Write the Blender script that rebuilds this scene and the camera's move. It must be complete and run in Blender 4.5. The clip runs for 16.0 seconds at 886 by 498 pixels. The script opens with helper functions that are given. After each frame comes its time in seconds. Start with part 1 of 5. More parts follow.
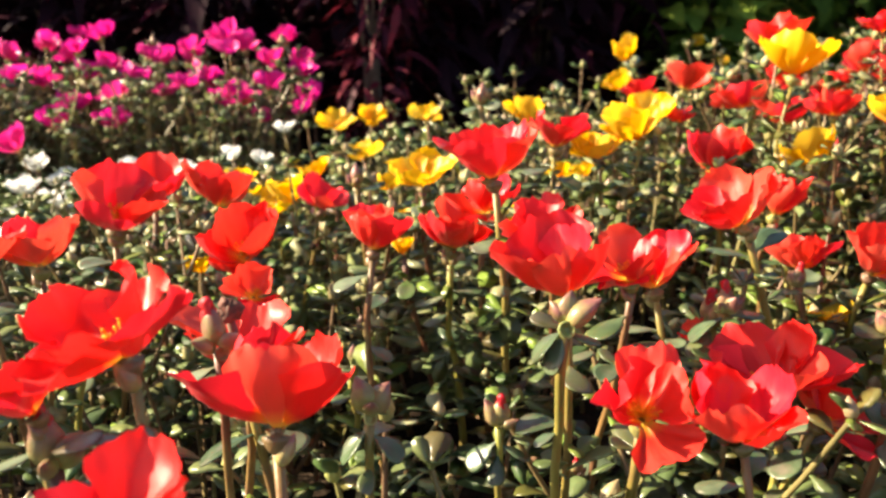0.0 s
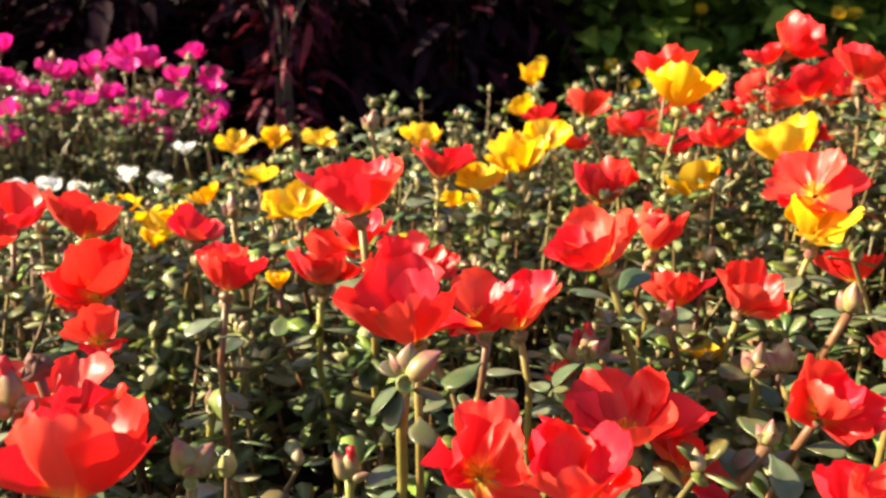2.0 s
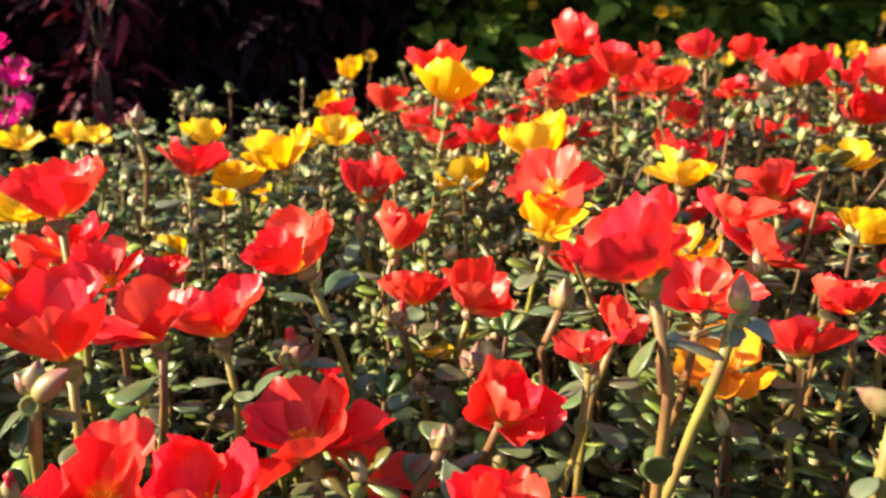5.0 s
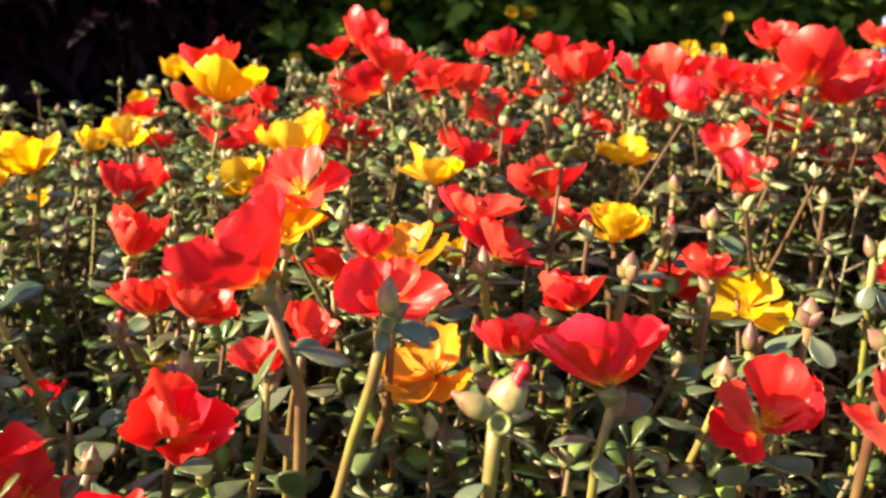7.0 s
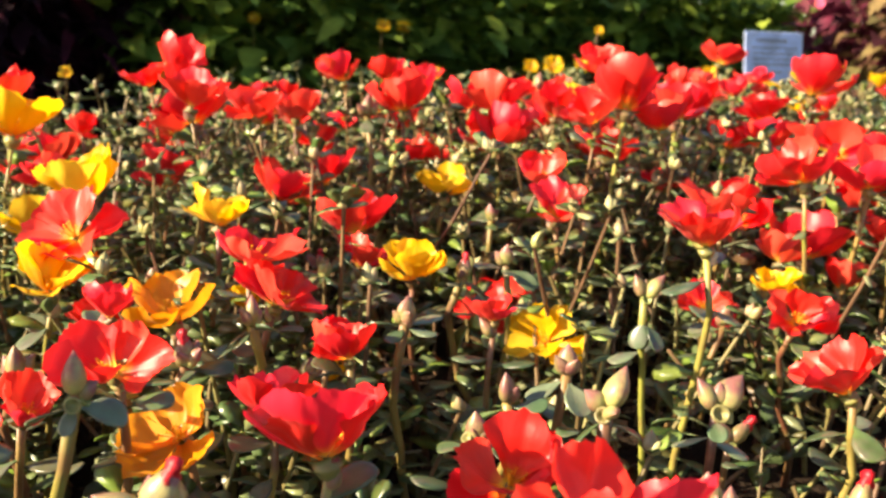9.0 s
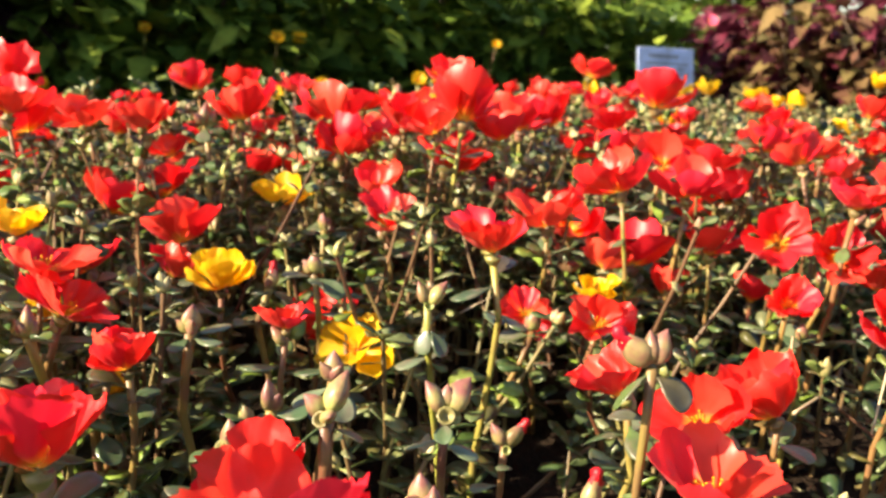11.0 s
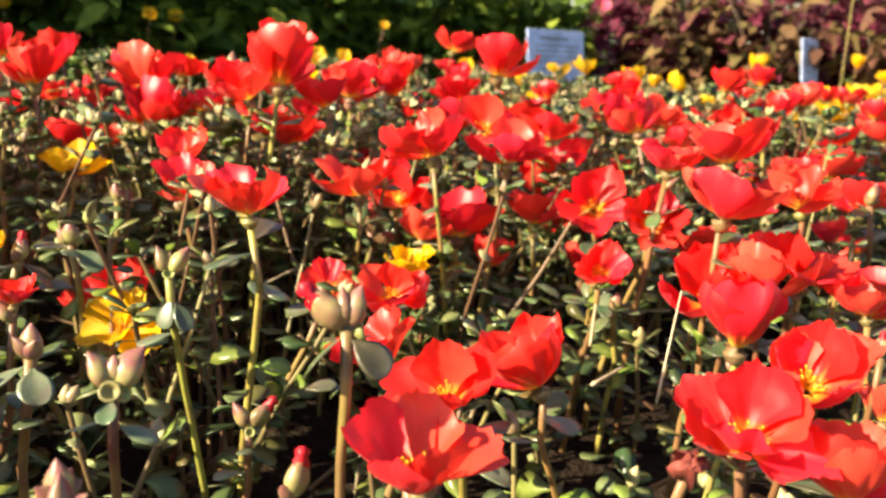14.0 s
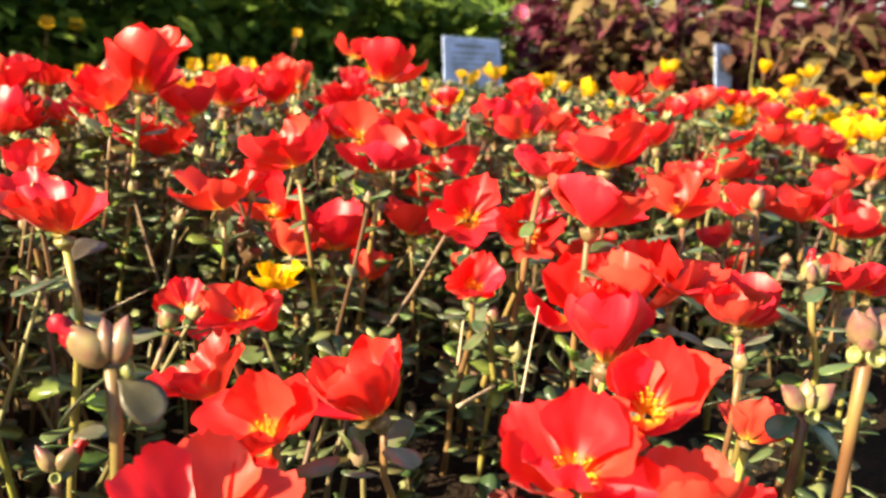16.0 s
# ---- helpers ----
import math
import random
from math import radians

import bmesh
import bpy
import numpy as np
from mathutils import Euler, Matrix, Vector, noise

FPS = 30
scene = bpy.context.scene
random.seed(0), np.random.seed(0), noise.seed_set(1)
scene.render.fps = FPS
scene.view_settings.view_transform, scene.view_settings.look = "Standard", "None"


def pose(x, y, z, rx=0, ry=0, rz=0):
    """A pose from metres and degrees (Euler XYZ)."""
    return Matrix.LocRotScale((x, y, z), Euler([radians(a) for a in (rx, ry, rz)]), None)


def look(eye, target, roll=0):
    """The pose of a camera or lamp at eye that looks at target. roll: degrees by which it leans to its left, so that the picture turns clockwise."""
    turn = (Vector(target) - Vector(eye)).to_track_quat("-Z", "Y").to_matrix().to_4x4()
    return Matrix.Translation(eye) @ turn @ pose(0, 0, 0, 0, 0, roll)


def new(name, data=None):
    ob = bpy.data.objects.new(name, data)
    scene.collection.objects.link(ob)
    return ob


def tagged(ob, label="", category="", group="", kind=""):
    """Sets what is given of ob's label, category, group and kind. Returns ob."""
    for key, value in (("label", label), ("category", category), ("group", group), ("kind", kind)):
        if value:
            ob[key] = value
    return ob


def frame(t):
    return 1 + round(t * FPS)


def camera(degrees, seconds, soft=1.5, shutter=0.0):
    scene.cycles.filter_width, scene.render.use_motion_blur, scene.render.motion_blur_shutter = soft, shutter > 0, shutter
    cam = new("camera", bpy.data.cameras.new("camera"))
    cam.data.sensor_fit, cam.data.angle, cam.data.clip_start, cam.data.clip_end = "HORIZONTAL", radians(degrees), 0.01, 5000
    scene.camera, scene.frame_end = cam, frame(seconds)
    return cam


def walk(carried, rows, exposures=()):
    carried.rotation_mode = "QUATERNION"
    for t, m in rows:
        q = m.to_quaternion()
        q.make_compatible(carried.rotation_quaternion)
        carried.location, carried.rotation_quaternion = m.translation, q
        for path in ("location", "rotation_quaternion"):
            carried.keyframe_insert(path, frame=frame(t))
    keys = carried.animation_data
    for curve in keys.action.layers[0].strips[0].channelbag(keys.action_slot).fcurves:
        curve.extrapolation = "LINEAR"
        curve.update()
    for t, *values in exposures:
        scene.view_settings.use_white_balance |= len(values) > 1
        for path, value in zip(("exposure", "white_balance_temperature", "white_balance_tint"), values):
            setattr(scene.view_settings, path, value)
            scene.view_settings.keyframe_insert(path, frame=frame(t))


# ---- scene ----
cam = camera(52.4, 16.0, soft=2.6)
cam.data.dof.use_dof = True
cam.data.dof.focus_distance = 0.36
cam.data.dof.aperture_fstop = 17.0
METRES, EYE, TILT, LEAN, TURN = 0.52, 0.34, -16.0, 0.0, 0.0
ROWS = [
    (0.0, 0.0, 0.0, 0.0, 0.0, 0.0, -0.0),
    (0.5, 0.0278, 0.0154, 0.003, -1.68, 0.12, 0.15),
    (1.0, 0.0523, 0.0278, 0.003, -3.04, -0.12, 0.15),
    (1.5, 0.0811, 0.0341, 0.0123, -4.58, 0.39, -0.12),
    (2.0, 0.0661, 0.0278, 0.0231, -4.33, 0.98, 0.01),
    (2.5, 0.0815, 0.0298, 0.0228, -4.42, 1.13, -0.07),
    (3.0, 0.1138, 0.0284, 0.0248, -6.31, 0.97, 0.38),
    (5.5, 0.2527, 0.0347, 0.0313, -13.65, 0.56, 1.42),
    (6.0, 0.2967, 0.0276, 0.0346, -15.41, 0.64, 1.93),
    (6.5, 0.3453, 0.0217, 0.0362, -17.24, 0.48, 2.71),
    (7.0, 0.3862, 0.0205, 0.0261, -18.81, 0.31, 2.69),
    (7.5, 0.4169, 0.0212, 0.0209, -20.44, -0.1, 2.65),
    (8.0, 0.4485, 0.016, 0.0164, -21.69, -0.16, 2.66),
    (8.5, 0.4787, 0.0119, 0.024, -23.17, -0.05, 2.99),
    (9.0, 0.517, 0.0025, 0.0551, -24.7, 0.4, 4.17),
    (9.5, 0.5432, -0.0168, 0.0578, -25.88, 1.27, 4.28),
    (12.0, 0.6866, -0.0794, 0.0181, -31.09, 0.17, 4.85),
    (12.5, 0.7071, -0.0912, 0.0048, -31.65, 0.08, 4.72),
    (13.0, 0.7277, -0.0944, 0.0031, -32.24, 0.27, 4.73),
    (13.5, 0.7628, -0.0788, -0.0069, -33.15, -0.04, 4.68),
    (14.0, 0.7903, -0.066, 0.0038, -34.43, -0.22, 5.4),
    (14.5, 0.8208, -0.0579, -0.005, -35.61, -0.52, 6.41),
    (15.0, 0.843, -0.0591, -0.0071, -36.58, -0.43, 6.38),
    (15.5, 0.8574, -0.0638, 0.0015, -37.4, -0.14, 6.39),
    (16.0, 0.8855, -0.0643, 0.0012, -38.54, -0.08, 6.7),
]
walk(cam, [(t, pose(0, 0, EYE, TILT, LEAN, TURN) @ pose(METRES * x, METRES * y, METRES * z, 90 + pitch, roll, yaw)) for t, x, y, z, yaw, pitch, roll in ROWS], exposures=[(0.0, 1.82, 7000, 12), (6.0, 1.73, 7000, 12.5), (9.0, 1.73, 7100, 13), (12.0, 1.72, 7000, 12.5), (16.0, 1.75, 7100, 10.5)])

# ---- light ----
SUN_FROM = Vector((-0.85, 0.10, 0.46)).normalized()
world = bpy.data.worlds.new("sky")
scene.world = world
world.use_nodes = True
wn = world.node_tree.nodes
sky = wn.new("ShaderNodeTexSky")
sky.sky_type = "NISHITA"
sky.sun_disc = False
sky.sun_elevation = math.asin(SUN_FROM.z)
sky.sun_rotation = math.atan2(SUN_FROM.x, SUN_FROM.y)
world.node_tree.links.new(sky.outputs[0], wn["Background"].inputs[0])
wn["Background"].inputs[1].default_value = 0.074
sun = new("sun", bpy.data.lights.new("sun", "SUN"))
sun.data.energy = 5.0
sun.data.angle = radians(0.5)
sun.data.color = (1.0, 0.88, 0.66)
sun.matrix_world = look(SUN_FROM * 5, (0, 0, 0))


# ---- materials ----
def shader(name):
    m = bpy.data.materials.new(name)
    m.use_nodes = True
    nt = m.node_tree
    return m, nt, nt.nodes, nt.links, nt.nodes["Principled BSDF"]


def ramp(nodes, stops):
    r = nodes.new("ShaderNodeValToRGB")
    while len(r.color_ramp.elements) < len(stops):
        r.color_ramp.elements.new(0.5)
    for e, (p, c) in zip(r.color_ramp.elements, stops):
        e.position, e.color = p, (*c, 1)
    return r


def thin(m, nt, nodes, links, bsdf, colour_socket, share):
    """Lets part of the light through a petal or leaf."""
    tr = nodes.new("ShaderNodeBsdfTranslucent")
    mix = nodes.new("ShaderNodeMixShader")
    mix.inputs[0].default_value = share
    links.new(colour_socket, tr.inputs[0])
    links.new(bsdf.outputs[0], mix.inputs[1])
    links.new(tr.outputs[0], mix.inputs[2])
    links.new(mix.outputs[0], nodes["Material Output"].inputs[0])


def petal_material(name, base, throat, body, rim, share=0.36):
    m, nt, nodes, links, bsdf = shader(name)
    uv = nodes.new("ShaderNodeUVMap")
    sep = nodes.new("ShaderNodeSeparateXYZ")
    links.new(uv.outputs[0], sep.inputs[0])
    scale = nodes.new("ShaderNodeMapping")
    scale.inputs["Scale"].default_value = (26, 1.6, 1)
    links.new(uv.outputs[0], scale.inputs[0])
    vein = nodes.new("ShaderNodeTexNoise")
    vein.inputs["Scale"].default_value = 1.0
    vein.inputs["Detail"].default_value = 3
    links.new(scale.outputs[0], vein.inputs["Vector"])
    add = nodes.new("ShaderNodeMath")
    add.operation = "MULTIPLY_ADD"
    links.new(vein.outputs["Fac"], add.inputs[0])
    add.inputs[1].default_value = 0.09
    links.new(sep.outputs[1], add.inputs[2])
    r = ramp(nodes, [(0.08, base), (0.17, throat), (0.31, body), (0.98, rim)])
    links.new(add.outputs[0], r.inputs[0])
    info = nodes.new("ShaderNodeObjectInfo")
    hsv = nodes.new("ShaderNodeHueSaturation")
    val = nodes.new("ShaderNodeMapRange")
    val.inputs["To Min"].default_value, val.inputs["To Max"].default_value = 0.82, 1.08
    links.new(info.outputs["Random"], val.inputs[0])
    links.new(val.outputs[0], hsv.inputs["Value"])
    links.new(r.outputs[0], hsv.inputs["Color"])
    links.new(hsv.outputs[0], bsdf.inputs["Base Color"])
    hue = nodes.new("ShaderNodeMapRange")
    hue.inputs["To Min"].default_value, hue.inputs["To Max"].default_value = 0.496, 0.508
    shuffle = nodes.new("ShaderNodeMath")
    shuffle.operation = "FRACT"
    many = nodes.new("ShaderNodeMath")
    many.operation = "MULTIPLY"
    many.inputs[1].default_value = 37.0
    links.new(info.outputs["Random"], many.inputs[0])
    links.new(many.outputs[0], shuffle.inputs[0])
    links.new(shuffle.outputs[0], hue.inputs[0])
    links.new(hue.outputs[0], hsv.inputs["Hue"])
    pale = nodes.new("ShaderNodeMapRange")
    pale.inputs["From Min"].default_value = 0.55
    pale.inputs["To Min"].default_value, pale.inputs["To Max"].default_value = 1.0, 0.962
    links.new(shuffle.outputs[0], pale.inputs[0])
    links.new(pale.outputs[0], hsv.inputs["Saturation"])
    bsdf.inputs["Roughness"].default_value = 0.42
    bsdf.inputs["Specular IOR Level"].default_value = 0.42
    bsdf.inputs["Sheen Weight"].default_value = 0.05
    bsdf.inputs["Sheen Roughness"].default_value = 0.45
    bump = nodes.new("ShaderNodeBump")
    bump.inputs["Strength"].default_value = 0.22
    bump.inputs["Distance"].default_value = 0.0008
    links.new(vein.outputs["Fac"], bump.inputs["Height"])
    links.new(bump.outputs[0], bsdf.inputs["Normal"])
    thin(m, nt, nodes, links, bsdf, hsv.outputs[0], share)
    return m


def leaf_material(name, colours, rough=0.38, share=0.18, scale=90.0, island=True, spec=0.5, blush=None, tipped=False):
    """Leaves and stems: colours chosen piece by piece, with fine mottling."""
    m, nt, nodes, links, bsdf = shader(name)
    if island:
        pick = nodes.new("ShaderNodeNewGeometry").outputs["Random Per Island"]
    else:
        pick = nodes.new("ShaderNodeObjectInfo").outputs["Random"]
    r = ramp(nodes, [(i / max(1, len(colours) - 1), c) for i, c in enumerate(colours)])
    links.new(pick, r.inputs[0])
    geo = nodes.new("ShaderNodeNewGeometry")
    n1 = nodes.new("ShaderNodeTexNoise")
    n1.inputs["Scale"].default_value = scale
    n1.inputs["Detail"].default_value = 4
    links.new(geo.outputs["Position"], n1.inputs["Vector"])
    n2 = nodes.new("ShaderNodeTexNoise")
    n2.inputs["Scale"].default_value = scale * 9
    links.new(geo.outputs["Position"], n2.inputs["Vector"])
    val = nodes.new("ShaderNodeMapRange")
    val.inputs["From Min"].default_value, val.inputs["From Max"].default_value = 0.3, 0.7
    val.inputs["To Min"].default_value, val.inputs["To Max"].default_value = 0.72, 1.3
    links.new(n1.outputs["Fac"], val.inputs[0])
    hsv = nodes.new("ShaderNodeHueSaturation")
    links.new(val.outputs[0], hsv.inputs["Value"])
    tone = r.outputs[0]
    if blush:
        n3 = nodes.new("ShaderNodeTexNoise")
        n3.inputs["Scale"].default_value = scale * 0.9
        links.new(geo.outputs["Position"], n3.inputs["Vector"])
        spread = nodes.new("ShaderNodeMapRange")
        spread.inputs["From Min"].default_value, spread.inputs["From Max"].default_value = 0.48, 0.72
        links.new(n3.outputs["Fac"], spread.inputs[0])
        if tipped:
            sep = nodes.new("ShaderNodeSeparateXYZ")
            links.new(nodes.new("ShaderNodeTexCoord").outputs["Object"], sep.inputs[0])
            rise = nodes.new("ShaderNodeMath")
            rise.operation = "MULTIPLY_ADD"
            rise.inputs[1].default_value = 0.42
            links.new(sep.outputs[2], rise.inputs[0])
            links.new(n3.outputs["Fac"], rise.inputs[2])
            spread.inputs["From Min"].default_value, spread.inputs["From Max"].default_value = 0.50, 0.88
            links.new(rise.outputs[0], spread.inputs[0])
        stain = nodes.new("ShaderNodeMix")
        stain.data_type = "RGBA"
        links.new(spread.outputs[0], stain.inputs["Factor"])
        links.new(tone, stain.inputs["A"])
        stain.inputs["B"].default_value = (*blush, 1)
        tone = stain.outputs["Result"]
    links.new(tone, hsv.inputs["Color"])
    links.new(hsv.outputs[0], bsdf.inputs["Base Color"])
    bsdf.inputs["Roughness"].default_value = rough
    bsdf.inputs["Specular IOR Level"].default_value = spec
    bump = nodes.new("ShaderNodeBump")
    bump.inputs["Strength"].default_value = 0.2
    bump.inputs["Distance"].default_value = 0.0005
    links.new(n2.outputs["Fac"], bump.inputs["Height"])
    links.new(bump.outputs[0], bsdf.inputs["Normal"])
    if share:
        thin(m, nt, nodes, links, bsdf, hsv.outputs[0], share)
    return m


PETAL = {
    "red": petal_material("red petal", (0.95, 0.62, 0.06), (0.95, 0.22, 0.02), (0.85, 0.009, 0.012), (0.87, 0.021, 0.028), 0.29),
    "yellow": petal_material("yellow petal", (0.92, 0.36, 0.01), (0.92, 0.42, 0.01), (0.95, 0.53, 0.008), (0.95, 0.59, 0.012), 0.50),
    "orange": petal_material("orange-yellow petal", (0.90, 0.24, 0.01), (0.92, 0.27, 0.01), (0.93, 0.32, 0.008), (0.94, 0.37, 0.010), 0.45),
    "pink": petal_material("magenta petal", (0.85, 0.45, 0.25), (0.85, 0.05, 0.30), (0.84, 0.012, 0.30), (0.87, 0.02, 0.36)),
    "white": petal_material("white petal", (0.8, 0.75, 0.3), (0.85, 0.84, 0.72), (0.86, 0.86, 0.84), (0.88, 0.88, 0.86)),
}
STAMEN = leaf_material("orange stamen", [(0.85, 0.30, 0.01), (0.9, 0.5, 0.02), (0.85, 0.38, 0.01)], 0.6, 0.2, 400)
LEAF = leaf_material("fleshy grey-green leaf", [(0.036, 0.07, 0.024), (0.07, 0.12, 0.04), (0.165, 0.205, 0.085), (0.05, 0.10, 0.022), (0.12, 0.066, 0.032), (0.17, 0.265, 0.042), (0.29, 0.295, 0.15), (0.034, 0.062, 0.024), (0.22, 0.25, 0.095)], 0.33, 0.18, 60, spec=0.5)
LEAF_NEAR = leaf_material("fleshy leaf", [(0.04, 0.072, 0.033), (0.07, 0.112, 0.054), (0.165, 0.20, 0.115), (0.05, 0.088, 0.038), (0.10, 0.155, 0.048), (0.08, 0.06, 0.036)], 0.31, 0.12, 110, False, spec=0.55, blush=(0.13, 0.12, 0.085))
STEM = leaf_material("green and red stem", [(0.29, 0.26, 0.05), (0.21, 0.105, 0.04), (0.30, 0.29, 0.055), (0.17, 0.065, 0.033), (0.24, 0.145, 0.045)], 0.45, 0.08, 45, False, blush=(0.17, 0.075, 0.045))
STEM_GREEN = leaf_material("yellow-green stem", [(0.26, 0.26, 0.048), (0.29, 0.28, 0.05), (0.22, 0.18, 0.045)], 0.42, 0.08, 45, False, blush=(0.20, 0.11, 0.05))
LOW_LEAF = leaf_material("light green low leaf", [(0.10, 0.16, 0.05), (0.18, 0.27, 0.08), (0.27, 0.34, 0.14), (0.13, 0.20, 0.06)], 0.4, 0.25, 60)
STEM_RED = leaf_material("red-brown stem", [(0.15, 0.055, 0.028), (0.12, 0.042, 0.026), (0.18, 0.085, 0.034)], 0.42, 0.06, 45, False, blush=(0.21, 0.14, 0.045))
STEM_STUFF = leaf_material("foliage stem", [(0.17, 0.13, 0.05), (0.12, 0.055, 0.036), (0.20, 0.18, 0.06), (0.14, 0.07, 0.042)], 0.5, 0.0, 45, spec=0.4)
BUD = leaf_material("green and plum bud", [(0.30, 0.31, 0.085), (0.24, 0.20, 0.08), (0.40, 0.38, 0.13), (0.27, 0.26, 0.08), (0.44, 0.42, 0.15)], 0.38, 0.14, 160, False, blush=(0.25, 0.10, 0.085), tipped=True)
BUD_STUFF = leaf_material("foliage bud", [(0.38, 0.40, 0.13), (0.30, 0.20, 0.12), (0.50, 0.48, 0.22)], 0.4, 0.15, 130)
CAPSULE = leaf_material("green seed cup", [(0.22, 0.28, 0.07), (0.30, 0.30, 0.10), (0.20, 0.15, 0.07)], 0.4, 0.15, 150, False)
BUD_TIP = leaf_material("crimson bud tip", [(0.46, 0.007, 0.022), (0.55, 0.012, 0.02)], 0.45, 0.2, 200, False)
CALYX = leaf_material("brown-green calyx", [(0.18, 0.18, 0.05), (0.17, 0.09, 0.05), (0.26, 0.26, 0.07)], 0.45, 0.1, 150, False)
HEDGE = leaf_material("green shrub leaf", [(0.06, 0.11, 0.02), (0.095, 0.165, 0.028), (0.14, 0.22, 0.034), (0.27, 0.34, 0.05)], 0.6, 0.32, 30, spec=0.15)
# Dark purple foliage, taken down to near black to stand for tree shade.
DARKRED_SHADED = leaf_material("purple leaf with shade in its colour", [(0.009, 0.003, 0.006), (0.013, 0.004, 0.008), (0.018, 0.004, 0.009), (0.011, 0.003, 0.007), (0.028, 0.005, 0.011), (0.05, 0.006, 0.015)], 0.65, 0.12, 30, spec=0.08)
# Brighter version of the purple shrub leaf, with sunlight put into the colour.
CRIMSON_LIT = leaf_material("sunlit crimson shrub leaf", [(0.06, 0.006, 0.016), (0.20, 0.016, 0.03), (0.03, 0.004, 0.012), (0.30, 0.045, 0.07)], 0.6, 0.2, 30, spec=0.2)
COLEUS_RED = leaf_material("wine-red coleus leaf", [(0.08, 0.01, 0.025), (0.12, 0.014, 0.035), (0.06, 0.017, 0.024), (0.20, 0.045, 0.06)], 0.6, 0.25, 30, spec=0.25)
COLEUS_TAN = leaf_material("bronze coleus leaf", [(0.15, 0.085, 0.04), (0.11, 0.045, 0.032), (0.18, 0.12, 0.048), (0.13, 0.11, 0.04)], 0.65, 0.25, 30, spec=0.2)
WITHERED = leaf_material("withered petal", [(0.20, 0.04, 0.022), (0.14, 0.05, 0.03), (0.28, 0.03, 0.025)], 0.7, 0.1, 300, False)
BARK = leaf_material("shrub stem", [(0.10, 0.06, 0.04), (0.13, 0.09, 0.06)], 0.7, 0.0, 60)
STRAW = leaf_material("dry straw", [(0.55, 0.45, 0.30), (0.48, 0.36, 0.22)], 0.6, 0.1, 80, False)
ZINNIA = leaf_material("rose petal", [(0.75, 0.10, 0.22), (0.8, 0.14, 0.26)], 0.5, 0.35, 60, False)
BOARD = leaf_material("white plastic board", [(0.50, 0.60, 0.86), (0.47, 0.57, 0.83)], 0.45, 0.0, 20, False)
INK = leaf_material("grey print", [(0.25, 0.27, 0.33), (0.30, 0.32, 0.38)], 0.6, 0.0, 20, False)


def soil_material():
    m, nt, nodes, links, bsdf = shader("dark potting soil")
    geo = nodes.new("ShaderNodeNewGeometry")
    a = nodes.new("ShaderNodeTexNoise")
    a.inputs["Scale"].default_value, a.inputs["Detail"].default_value = 14, 8
    b = nodes.new("ShaderNodeTexNoise")
    b.inputs["Scale"].default_value, b.inputs["Detail"].default_value = 220, 6
    links.new(geo.outputs["Position"], a.inputs["Vector"])
    links.new(geo.outputs["Position"], b.inputs["Vector"])
    r = ramp(nodes, [(0.3, (0.012, 0.008, 0.006)), (0.55, (0.028, 0.019, 0.013)), (0.8, (0.055, 0.038, 0.026))])
    mix = nodes.new("ShaderNodeMath")
    mix.operation = "MULTIPLY_ADD"
    links.new(b.outputs["Fac"], mix.inputs[0])
    mix.inputs[1].default_value = 0.5
    links.new(a.outputs["Fac"], mix.inputs[2])
    sub = nodes.new("ShaderNodeMath")
    sub.operation = "SUBTRACT"
    links.new(mix.outputs[0], sub.inputs[0])
    sub.inputs[1].default_value = 0.25
    links.new(sub.outputs[0], r.inputs[0])
    links.new(r.outputs[0], bsdf.inputs["Base Color"])
    bsdf.inputs["Roughness"].default_value = 0.95
    bsdf.inputs["Specular IOR Level"].default_value = 0.05
    bump = nodes.new("ShaderNodeBump")
    bump.inputs["Distance"].default_value = 0.006
    links.new(b.outputs["Fac"], bump.inputs["Height"])
    links.new(bump.outputs[0], bsdf.inputs["Normal"])
    return m


SOIL = soil_material()


# ---- shape of the bed ----
def smooth(a, b, v):
    s = np.clip((np.asarray(v, float) - a) / (b - a), 0, 1)
    return s * s * (3 - 2 * s)


def ground_z(x, y):
    """Height of the soil: a low mound that rises to the middle of the bed."""
    return 0.02 + 0.075 * smooth(-0.45, 0.6, x) * (1 - 0.6 * smooth(1.5, 4.0, np.hypot(x, y)))


def canopy_z(x, y):
    """Height to which the leaves reach."""
    z = 0.155 + 0.024 * smooth(0.28, 0.5, y) + 0.085 * smooth(-0.15, 0.55, x) * smooth(0.08, 0.62, y) + 0.02 * smooth(0.3, 0.9, x)
    return z - 0.06 * smooth(0.0, -0.35, x) * smooth(0.7, 1.0, y)


def mesh_of(name, verts, faces, material, uvs=None, smooth_faces=True):
    me = bpy.data.meshes.new(name)
    me.from_pydata([tuple(v) for v in verts], [], faces)
    for m in material if isinstance(material, (list, tuple)) else [material]:
        me.materials.append(m)
    if uvs is not None:
        layer = me.uv_layers.new(name="UVMap")
        for loop in me.loops:
            layer.data[loop.index].uv = uvs[loop.vertex_index]
    if smooth_faces:
        me.polygons.foreach_set("use_smooth", [True] * len(me.polygons))
    me.update()
    return me


